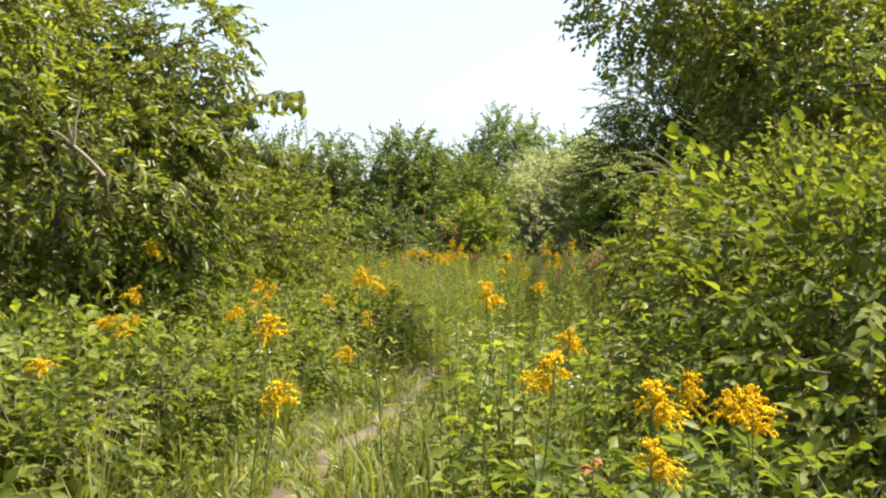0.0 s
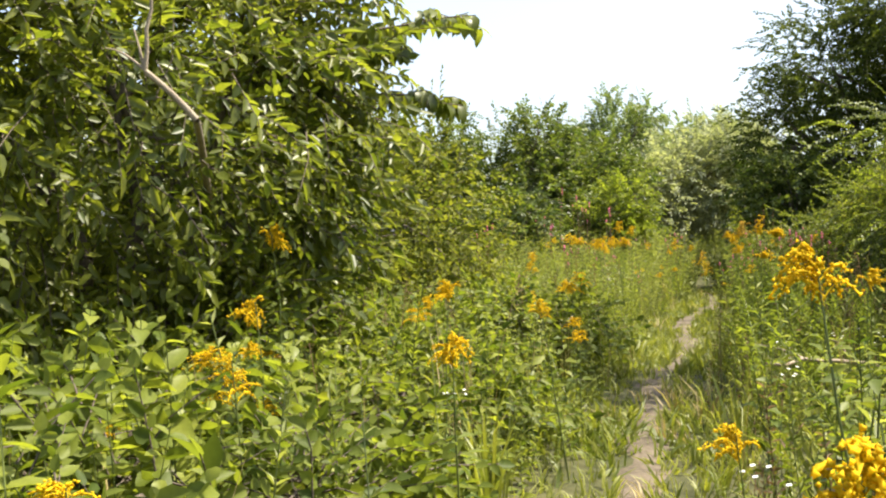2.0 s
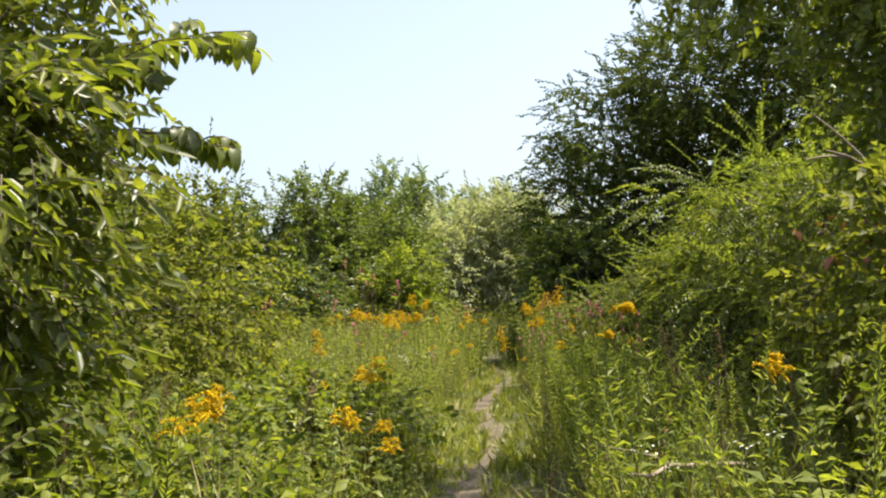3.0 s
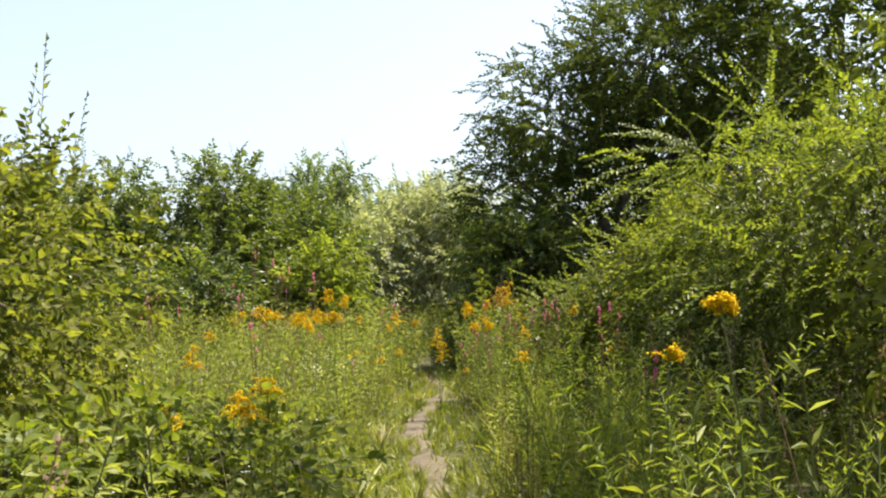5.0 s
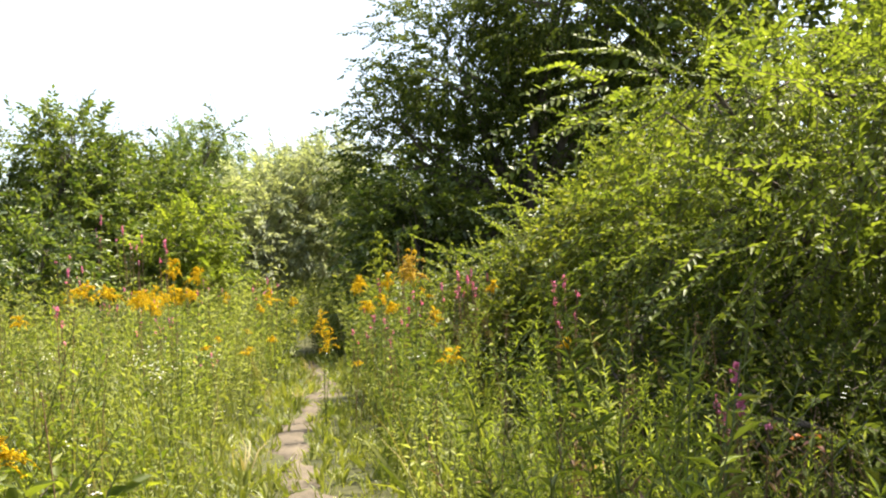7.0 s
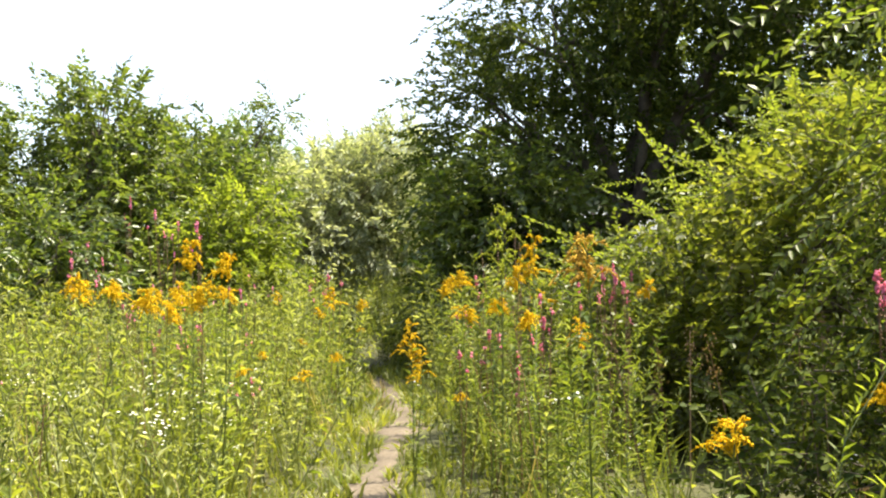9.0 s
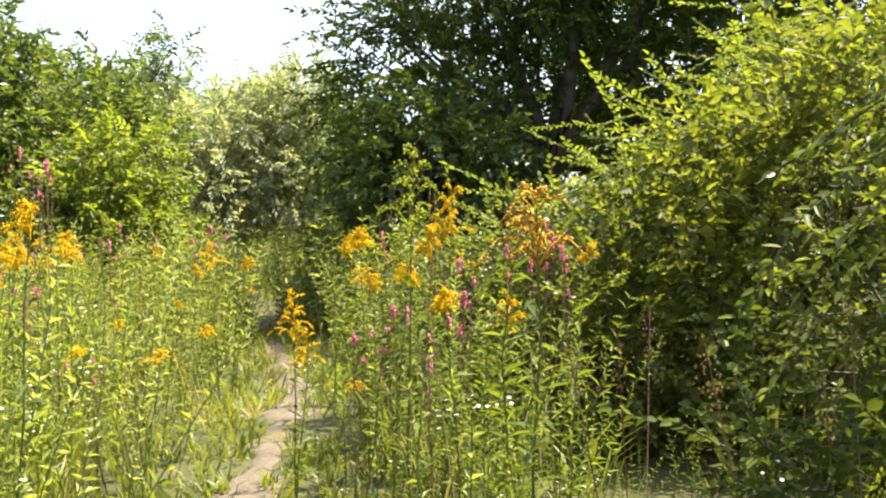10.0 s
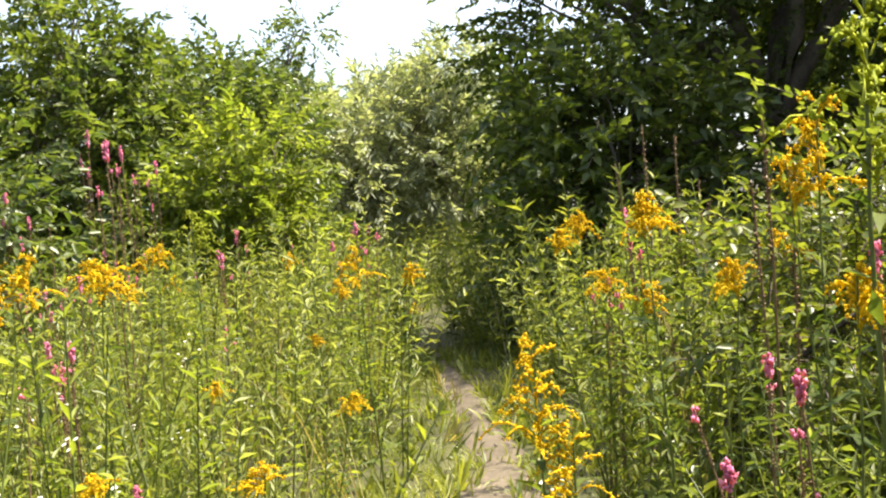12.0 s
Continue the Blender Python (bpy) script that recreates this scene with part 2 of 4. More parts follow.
def spray(rng, length, leaves, leaf_len, leaf_w, droop, spread=0.9, twig=0.004, simple=False, broad=False, oval=False, flat=False):
    """A twig along +y with leaves on both sides (slot 0) and its wood (slot 1)."""
    s = Soup()
    k = 3 if simple or oval else 5
    t = np.linspace(0, 1, k)
    pts = np.stack([0.04 * length * np.sin(3 * t + rng.uniform(0, 6)), length * t, -droop * length * t ** 2], 1)
    tv, tf = tube(pts, np.linspace(twig, twig * 0.4, k), 3)
    s.add(tv, tf, 1)
    for i in range(leaves):
        u = (i + 0.6) / leaves
        base = np.array([np.interp(u, t, pts[:, k]) for k in range(3)])
        side = 1 if i % 2 else -1
        d = np.array([[side * spread * rng.uniform(0.5, 1.2), 0.55, rng.uniform(-0.3, 0.25) if flat else rng.uniform(-0.75, 0.35)]])
        if i == leaves - 1:
            d = np.array([[0.1, 1.0, -0.3]])
        v, f, m = leaf(leaf_len * rng.uniform(0.7, 1.25), leaf_w * rng.uniform(0.8, 1.2), rng.uniform(0.1, 0.4), rng.uniform(0.05, 0.4), simple=simple) if not broad else round_leaf(leaf_len * rng.uniform(0.5, 1.25), leaf_w * rng.uniform(0.7, 1.2), rng.uniform(0.05, 0.3), rng.uniform(0.05, 0.5))
        if oval:
            v, f, m = ovate(leaf_len * rng.uniform(0.6, 1.3), leaf_w * rng.uniform(0.75, 1.25), rng.uniform(0.0, 0.3), rng.uniform(0.1, 0.6))
        r = rot_to(d, np.array([rng.normal(0, 0.3 if flat else 0.6)]))[0]
        s.add(v @ r.T + base, f, 0)
    return s.arrays()


def lumps(rng, d, amount):
    """Uneven swelling of a crown by direction."""
    out = np.zeros(len(d))
    for k, a in ((2.3, 1.0), (4.7, 0.6), (9.1, 0.4)):
        w = rng.normal(0, k, (2, 3))
        out += a * (np.sin(d @ w[0] + rng.uniform(0, 6)) + np.sin(d @ w[1] + rng.uniform(0, 6)))
    return 1 + amount * out / 2.5


def crown(rng, lobes, variants, per_m2, depth=0.45, uneven=0.2, droop=0.25, floor_z=0.12, scale=(0.75, 1.25), shoots=0, shoot_variant=None):
    """Leafy shell on ellipsoid lobes (cx, cy, cz, rx, ry, rz), each with its own bumps; sprays point outwards and sag."""
    s = Soup()
    lobes = np.array(lobes, float)
    for i, (cx, cy, cz, rx, ry, rz) in enumerate(lobes):
        area = 4 * np.pi * (((rx * ry) ** 1.6 + (rx * rz) ** 1.6 + (ry * rz) ** 1.6) / 3) ** (1 / 1.6)
        n = int(area * per_m2)
        d = rng.normal(0, 1, (n, 3))
        d /= np.linalg.norm(d, axis=1, keepdims=True)
        rad = (1 - depth * rng.random(n) ** 1.3) * lumps(rng, d, uneven)
        p = np.array([cx, cy, cz]) + d * rad[:, None] * np.array([rx, ry, rz])
        keep = p[:, 2] > floor_z
        for j, (ox, oy, oz, sx, sy, sz) in enumerate(lobes):
            if j != i:
                keep &= (((p - (ox, oy, oz)) / (sx, sy, sz)) ** 2).sum(1) > 0.42
        p, d = p[keep], d[keep]
        out = d + rng.normal(0, 0.55, d.shape)
        out[:, 2] += 0.25 - droop * rng.random(len(d)) * 2
        pick = rng.integers(0, len(variants), len(p))
        turns = rot_to(out, rng.normal(0, 0.5, len(p)))
        sc = rng.uniform(*scale, len(p))
        for k, var in enumerate(variants):
            w = pick == k
            s.scatter(var, p[w], turns[w], sc[w])
    if shoots:
        pick = rng.integers(0, len(lobes), shoots)
        d = rng.normal(0, 0.55, (shoots, 3))
        d[:, 2] = 1
        d /= np.linalg.norm(d, axis=1, keepdims=True)
        p = lobes[pick, :3] + d * lobes[pick, 3:] * 0.95
        up = rng.normal(0, 0.3, (shoots, 3))
        up[:, 2] = 1
        s.scatter(shoot_variant, p, rot_to(up, rng.uniform(0, 6, shoots)), rng.uniform(0.5, 1.25, shoots))
    return s


def woody(name, place, lobes, variants, leaf_mat, per_m2, label, category, seed, trunk_r=0.07, stems=3, group="", **kw):
    """A tree or shrub: stems from the ground, limbs to each lobe, and a crown; lobes relative to its foot."""
    rng = np.random.default_rng(seed)
    root = empty(name, place, label, category, group)
    lob = np.array(lobes, float)
    mean = lob[:, :3].mean(0)
    heads, trunks = [], []
    for i in range(stems):
        a = rng.uniform(0, 2 * np.pi)
        foot = np.array([math.cos(a), math.sin(a), 0]) * trunk_r * (2.5 if stems > 1 else 0) + (0, 0, -0.05)
        head = mean * (0.6, 0.6, 0.55) + rng.normal(0, 0.25, 3) * (1, 1, 0.3)
        s = Soup()
        s.add(*tube(arc(foot, head, 0, 6, 0.04, rng), np.linspace(trunk_r, trunk_r * 0.6, 6), 7))
        trunks.append(part("trunk", s, BARK, root))
        heads.append(head)
    for i, lo in enumerate(lob):
        head = heads[i % stems]
        s = Soup()
        tip = lo[:3] + (0, 0, 0.3 * lo[5])
        s.add(*tube(arc(head, tip, 0.1, 6, 0.06, rng), np.linspace(trunk_r * 0.55, 0.012, 6), 5))
        for k in range(5):
            d = rng.normal(0, 1, 3)
            d /= np.linalg.norm(d)
            s.add(*tube(arc(head + (tip - head) * rng.uniform(0.4, 0.95), lo[:3] + d * lo[3:] * 0.8, 0.05, 5, 0.04, rng), np.linspace(trunk_r * 0.22, 0.005, 5), 4))
        part("limb", s, BARK, trunks[i % stems])
    s = crown(rng, lobes, variants, per_m2, **kw)
    c = part("crown", s, [leaf_mat, BARK], root)
    tagged(c, kind="stuff")
    return root


def variants(seed, n, *a, **k):
    rng = np.random.default_rng(seed)
    return [spray(rng, *a, **k) for _ in range(n)]


V_PLUM = variants(1, 6, 0.38, 14, 0.075, 0.036, 0.5, oval=True)
V_ROAD = variants(21, 6, 0.45, 13, 0.08, 0.055, 0.4, oval=True)
V_MIX = variants(2, 6, 0.34, 12, 0.075, 0.045, 0.2, simple=True)
V_LIME = variants(3, 6, 0.70, 38, 0.046, 0.025, 0.5, oval=True, flat=True)
V_HEDGE = variants(4, 6, 0.50, 12, 0.12, 0.06, 0.25, simple=True)
V_DARK = variants(5, 6, 0.6, 20, 0.095, 0.052, 0.4, simple=True)
V_WILLOW = variants(6, 6, 0.60, 15, 0.16, 0.05, 0.2, spread=0.6, simple=True)
V_WILLOW_FAR = variants(16, 6, 0.8, 16, 0.24, 0.07, 0.2, spread=0.6, simple=True)
V_FAR = variants(7, 6, 1.3, 14, 0.42, 0.2, 0.1, simple=True)
V_FAR_DARK = variants(17, 6, 0.9, 14, 0.24, 0.12, 0.3, simple=True)
V_NEAR = variants(22, 6, 0.32, 19, 0.04, 0.026, 0.35, oval=True)
V_YOUNG = variants(23, 6, 0.45, 14, 0.10, 0.045, 0.25, oval=True)
V_VINE = variants(8, 6, 0.35, 13, 0.062, 0.040, 0.45, oval=True)
V_WEED = variants(24, 6, 0.30, 13, 0.06, 0.037, 0.35, oval=True)
SHOOT = spray(np.random.default_rng(9), 1.0, 26, 0.07, 0.03, 0.08, 0.5)

# ---- ground and trail ----
TRAIL = [(-0.2, -40), (0.0, -3), (-0.15, 0.8), (-0.62, 2.2), (-0.95, 3.6), (-0.9, 5.1), (-0.5, 7.8), (-0.32, 9.1), (0.0, 11.9), (0.3, 13.3), (0.6, 14.6), (0.85, 16.9), (1.0, 18.4), (1.45, 20.0), (2.0, 22.0), (2.3, 24.5), (2.6, 28.0), (3.4, 34.0)]
TX, TY = np.array([p[0] for p in TRAIL]), np.array([p[1] for p in TRAIL])


def trail_x(y):
    return np.interp(y, TY, TX)


def relief(x, y):
    """Gentle unevenness of the ground, flat on the trail."""
    away = np.clip((np.abs(x - trail_x(y)) - 0.4) / 2.0, 0, 1)
    return away * (0.05 * np.sin(0.9 * x + 1.3) * np.cos(0.7 * y) + 0.03 * np.sin(2.3 * x + 1.1 * y)) - 0.012


def grid_soup(xs, ys, height):
    gx, gy = np.meshgrid(xs, ys)
    v = np.stack([gx, gy, height(gx, gy)], 2).reshape(-1, 3)
    nx, ny = len(xs), len(ys)
    i = (np.arange(ny - 1)[:, None] * nx + np.arange(nx - 1)[None]).ravel()
    f = np.concatenate([np.stack([i, i + 1, i + nx + 1], 1), np.stack([i, i + nx + 1, i + nx], 1)])
    return Soup().add(v, f)


xs = np.concatenate([[-2000, -400, -120, -50], np.arange(-24, 24.1, 0.4), [50, 120, 400, 2000]])
ys = np.concatenate([[-2000, -400, -100, -30], np.arange(-12, 50.1, 0.4), [80, 150, 400, 2000]])
tagged(part("ground", grid_soup(xs, ys, relief), SOIL), "earth under the meadow, covered by grass and herbs", "ground", kind="structure")

ty = np.arange(-12, 28, 0.15)
s = Soup()
half = 0.13 + 0.04 * np.sin(ty * 2.1) + 0.05 * np.sin(ty * 5.3 + 1) + 0.03 * np.sin(ty * 13 + 2)
cols = []
for k, u in enumerate(np.linspace(-1, 1, 7)):
    x = trail_x(ty) + u * half * (1 + 0.15 * np.sin(ty * 7 + 3 * u))
    cols.append(np.stack([x, ty, 0.006 - 0.02 * abs(u) ** 3 + 0.002 * np.sin(ty * 9 + u * 4) + 0.002 * np.sin(ty * 3.7 - u * 7)], 1))
v = np.stack(cols, 1).reshape(-1, 3)
i = (np.arange(len(ty) - 1)[:, None] * 7 + np.arange(6)[None]).ravel()
s.add(v, np.concatenate([np.stack([i, i + 1, i + 8], 1), np.stack([i, i + 8, i + 7], 1)]))
tagged(part("path", s, DIRT), "narrow trodden path of bare pale brown earth through the meadow", "path", kind="structure")

# ---- thickets and trees ----
GREENS = "shrubs round the meadow"
PLUM = woody("plum_shrub", (-3.5, 9.0, 0), [
    (0.2, -0.2, 1.9, 1.5, 1.6, 1.3), (-0.9, -0.6, 2.6, 1.6, 1.7, 1.8), (0.7, 0.1, 1.6, 0.85, 1.0, 0.72),
    (0.5, 0.1, 0.95, 0.95, 1.0, 0.75), (-0.6, -1.2, 2.1, 1.2, 1.1, 1.0), (0.2, 0.2, 2.6, 0.8, 0.9, 0.75), (1.3, 0.3, 3.05, 0.4, 0.5, 0.5)],
    V_PLUM, LEAF_PLUM, 52, "large sunlit plum shrub with drooping pointed leaves", "shrub", 11, group=GREENS, shoots=14, shoot_variant=SHOOT, droop=0.5)
woody("thicket_shrub", (-3.4, 14.5, 0), [
    (0.3, -0.6, 1.2, 1.5, 1.8, 1.15), (-0.5, 1.2, 1.7, 1.6, 1.8, 1.4), (0.95, 0.2, 1.3, 1.0, 1.4, 1.05), (-1.5, -1, 1.9, 1.5, 1.6, 1.5)],
    V_MIX, LEAF_MIX, 30, "low dense thicket shrub with small mixed green leaves", "shrub", 12, group=GREENS, shoots=30, shoot_variant=SHOOT)
for k, (x, y, h) in enumerate([(-7.4, 29.4, 4.7), (-4.5, 30.2, 4.5), (-1.8, 30.9, 4.7), (-0.45, 32.4, 4.4), (0.45, 35.8, 4.6)]):
    r = np.random.default_rng(40 + k)
    lob = [(0, 0, h * 0.45, 1.9, 1.5, h * 0.42), (-1.0, -0.3, h * 0.4, 1.3, 1.3, h * 0.36), (1.0, -0.4, h * 0.42, 1.3, 1.3, h * 0.4), (0.2, -1.0, h * 0.25, 1.4, 1.0, h * 0.25)]
    for i in range(7):
        lob.append((r.uniform(-1.6, 1.6), r.uniform(-1.0, 0.2), h * r.uniform(0.55, 0.88), r.uniform(0.5, 0.85), r.uniform(0.4, 0.6), r.uniform(0.35, 0.6)))
    for i in range(6):
        lob.append((r.uniform(-1.8, 1.8), r.uniform(-1.7, -1.0), h * r.uniform(0.2, 0.6), r.uniform(0.4, 0.7), r.uniform(0.35, 0.5), r.uniform(0.3, 0.5)))
    if k == 4:
        lob = [(a * 0.7, b, c, d * 0.75, e, f) for a, b, c, d, e, f in lob] + [(1.2, 0, 4.1, 0.45, 0.5, 0.5), (1.75, 0, 4.7, 0.3, 0.4, 0.38)]
    woody("hedge_shrub", (x, y, 0), lob, V_HEDGE, LEAF_HEDGE, 18, "tall bushy shrub in a dense green hedge behind the meadow", "shrub", 50 + k, group="hedge behind the meadow", depth=0.55, uneven=0.3, shoots=22, shoot_variant=SHOOT)
for k, (x, y, h) in enumerate([(3.2, 37, 4.4), (5.4, 39, 4.0), (4.5, 43, 4.9), (7.2, 46, 4.6), (6.6, 60, 6.6), (9.6, 60, 6.9), (3.4, 58, 6.2)]):
    r = np.random.default_rng(60 + k)
    big = h / 4.2
    lob = [(0.3, 0, h * 0.6, 1.3, 1.2, h * 0.3), (-0.9, -0.3, h * 0.5, 0.9, 1.0, h * 0.26), (1.1, -0.3, h * 0.5, 1.0, 1.0, h * 0.3)]
    for i in range(11):
        lob.append((r.uniform(-1.7, 1.8) * big, r.uniform(-1.2, 0.3), h * r.uniform(0.35, 0.95), r.uniform(0.35, 0.65) * big, r.uniform(0.4, 0.6) * big, r.uniform(0.35, 0.6) * big))
    woody("willow", (x, y, 0), lob, V_WILLOW if y < 50 else V_WILLOW_FAR, LEAF_GREY, 17 if y < 50 else 3.6, "silvery grey willow with narrow leaves and leaning dark stems", "tree", 70 + k, group="willows beyond the hedge", uneven=0.3)
for k, (x, y, h) in enumerate([(5.6, 100, 14.0), (10.5, 102, 12.0), (16, 104, 11.5)]):
    lob = [(0, 0, h * 0.6, 2.8, 2.6, h * 0.4), (-1.8, 0, h * 0.5, 2.2, 2.0, h * 0.3), (2.0, 0, h * 0.5, 2.4, 2.0, h * 0.33)]
    woody("poplar", (x, y, 0), lob, V_FAR, LEAF_FAR, 1.9, "distant pale green poplar showing over the hedge", "tree", 80 + k, group="distant poplars", uneven=0.3, trunk_r=0.15, stems=1)

woody("vine_thicket", (4.4, 19.2, 0), [
    (0, 0, 1.1, 0.9, 0.9, 1.0), (-0.5, 0.4, 0.8, 0.7, 0.8, 0.75), (0.7, 0.2, 1.4, 1.0, 1.0, 1.1)],
    V_MIX, LEAF_MIX, 40, "tangled green thicket between the vine-covered shrubs", "shrub", 98, group=GREENS, trunk_r=0.03)
# leaves coloured darker than the other thickets, for the shade under the shrub
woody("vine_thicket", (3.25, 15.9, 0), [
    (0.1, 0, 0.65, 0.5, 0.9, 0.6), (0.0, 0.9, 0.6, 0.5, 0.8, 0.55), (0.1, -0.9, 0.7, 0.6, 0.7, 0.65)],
    V_NEAR, LEAF_DARK, 46, "low thicket with leaves coloured dark for shade at the foot of the vine-covered shrub", "shrub", 99, group=GREENS, trunk_r=0.02)
woody("leafy_bush", (2.85, 20.0, 0), [
    (0, 0, 0.62, 0.55, 0.6, 0.58), (0.5, 0.5, 0.75, 0.6, 0.6, 0.65), (0.35, -0.55, 0.5, 0.5, 0.5, 0.48), (-0.3, 0.45, 0.5, 0.4, 0.45, 0.45)],
    V_NEAR, LEAF_ROAD, 55, "bushy green shrub with small oval leaves among goldenrods", "shrub", 101, group=GREENS, trunk_r=0.015, uneven=0.3, depth=0.6)
# added dark mass for the shaded hollow; the shade is in the leaf colour
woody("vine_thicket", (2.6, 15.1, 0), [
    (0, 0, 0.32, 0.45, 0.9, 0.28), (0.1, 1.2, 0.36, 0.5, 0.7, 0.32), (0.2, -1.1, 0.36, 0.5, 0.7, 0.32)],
    V_NEAR, LEAF_DARK, 50, "low thicket of small leaves coloured dark to stand for the shade of the shrub", "shrub", 100, group=GREENS, trunk_r=0.02)
woody("edge_shrub", (4.2, 26.4, 0), [
    (0, 0, 1.7, 0.9, 0.9, 1.3), (0.6, 0.2, 1.3, 0.9, 0.9, 1.1), (-0.3, -0.2, 0.8, 0.8, 0.8, 0.7)],
    V_HEDGE, LEAF_HEDGE, 26, "upright green shrub lit at the foot of the dark tree", "shrub", 97, group=GREENS, uneven=0.3)
ROADSIDE = woody("roadside_tree", (4.3, 11.6, 0), [
    (-0.4, 0.0, 2.5, 1.0, 1.1, 0.85), (-0.9, -0.2, 3.3, 0.75, 0.75, 0.65), (0.3, 0.0, 2.9, 1.5, 1.6, 1.2), (0.1, -0.9, 1.5, 1.3, 1.2, 0.75), (1.3, 0.4, 2.6, 1.4, 1.5, 1.4), (-2.0, 0.6, 4.25, 0.8, 0.9, 0.75), (-1.2, 0.3, 4.2, 1.0, 1.0, 0.75)],
    V_ROAD, LEAF_ROAD, 29, "leafy green tree with dense foliage beside the meadow", "tree", 91, trunk_r=0.10, stems=2, uneven=0.25)
woody("big_dark_tree", (6.5, 27.8, 0), [
    (-1.55, 0.2, 3.0, 1.3, 1.6, 2.0), (1.4, 0, 5.8, 1.9, 2.0, 2.3), (1.4, -0.8, 3.3, 1.9, 1.6, 1.9), (-1.1, -0.4, 4.6, 1.5, 1.5, 1.5), (-2.1, -0.2, 3.0, 0.8, 1.0, 1.2),
    (0.9, -0.2, 5.3, 1.5, 1.5, 2.0), (2.4, -1.0, 5.0, 2.2, 2.2, 2.3), (-1.9, 0.2, 1.2, 1.0, 1.2, 1.1), (0.4, -1.7, 5.6, 2.1, 1.7, 1.3), (2.8, 0.8, 1.6, 1.6, 1.3, 1.5)],
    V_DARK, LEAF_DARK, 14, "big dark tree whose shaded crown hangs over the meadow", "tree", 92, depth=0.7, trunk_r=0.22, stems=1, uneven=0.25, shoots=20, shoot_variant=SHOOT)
woody("vine_covered_shrub", (4.85, 16.6, 0), [
    (0.4, 0.0, 1.55, 1.2, 1.1, 1.15), (-0.4, -1.5, 1.55, 1.0, 1.3, 0.9), (0.8, -0.8, 1.9, 1.7, 1.7, 1.2), (-1.3, -0.5, 2.3, 0.8, 0.7, 0.3),
    (-1.3, -0.4, 1.45, 0.8, 0.7, 0.3), (-1.2, -1.0, 1.75, 0.8, 0.8, 0.3), (-1.35, -1.5, 1.25, 0.7, 0.8, 0.28), (-0.7, -1.3, 2.2, 0.9, 1.0, 0.28),
    (0.2, -2.1, 2.15, 1.0, 0.9, 0.3), (-0.5, -2.4, 1.7, 1.0, 0.8, 0.28), (-0.2, -2.9, 1.25, 1.1, 0.7, 0.3), (0.9, -3.1, 1.5, 1.2, 0.8, 0.34), (-0.6, -0.2, 2.45, 0.9, 0.8, 0.3)],
    V_LIME, LEAF_LIME, 17, "bright yellow-green vine-covered shrub lit by the sun", "shrub", 93, group=GREENS, shoots=10, shoot_variant=SHOOT, droop=0.6, uneven=0.33, floor_z=0.5)
woody("vine_covered_shrub", (5.2, 20.3, 0), [
    (0.5, 0.4, 1.2, 1.2, 1.1, 1.0), (-0.5, 0.2, 0.85, 0.9, 0.9, 0.7), (-1.35, -0.3, 1.05, 0.7, 0.7, 0.3), (-0.95, -0.2, 1.4, 0.75, 0.7, 0.3), (-0.4, 0.0, 1.8, 0.8, 0.7, 0.32),
    (0.3, 0.1, 2.15, 0.9, 0.8, 0.32), (1.0, 0.3, 2.45, 1.0, 0.9, 0.4), (-0.9, -0.8, 0.85, 0.7, 0.6, 0.35), (-0.1, -0.7, 1.3, 0.9, 0.6, 0.35), (0.8, -0.6, 1.75, 0.9, 0.6, 0.35)],
    V_LIME, LEAF_LIME, 17, "bright green vine-covered shrub arching over the flowers", "shrub", 94, group=GREENS, shoots=8, shoot_variant=SHOOT, droop=0.6, uneven=0.3, floor_z=0.4)
woody("vine_thicket", (1.75, 4.9, 0), [
    (0, 0, 0.75, 0.7, 0.8, 0.7), (0.6, 0.3, 1.0, 0.75, 0.85, 0.72), (0.1, -0.9, 0.55, 0.55, 0.55, 0.5), (-0.45, 0.5, 0.6, 0.4, 0.5, 0.5), (0.25, -0.4, 1.3, 0.35, 0.35, 0.28)],
    V_VINE, LEAF_VINE, 50, "low tangled thicket of broad-leaved vines by the path", "shrub", 95, group=GREENS, trunk_r=0.02, uneven=0.35, depth=0.6)
woody("vine_thicket", (2.6, 8.6, 0), [
    (0, 0, 0.9, 0.9, 1.2, 0.85), (0.8, 0.5, 1.2, 1.0, 1.2, 1.0), (0.0, 1.6, 1.0, 0.9, 1.0, 0.9)],
    V_MIX, LEAF_MIX, 50, "tangled green thicket at the meadow's edge", "shrub", 96, group=GREENS, trunk_r=0.03)

# first tree raised to 11 m: its unseen top shades the dark tree
for k, (x, y, h) in enumerate([(10.8, 26.4, 11.0), (12.5, 33, 8.0), (11.6, 21.0, 6.5), (12.5, 15.5, 5.0), (9.5, 35, 6.5), (-7.6, 14, 4.6), (-8.0, 22, 4.5)]):
    lob = [(0, 0, h * 0.62, 2.6, 2.6, h * 0.38), (-1.2, -0.8, h * 0.35, 2.2, 2.2, h * 0.35), (1.2, 0.8, h * 0.35, 2.4, 2.4, h * 0.34)]
    woody("woodland_tree", (x, y, 0), lob, V_FAR_DARK, LEAF_DARK, 2.2, "shaded green tree in the wood behind the shrubs", "tree", 120 + k, group="wood around the meadow", trunk_r=0.14, stems=1)


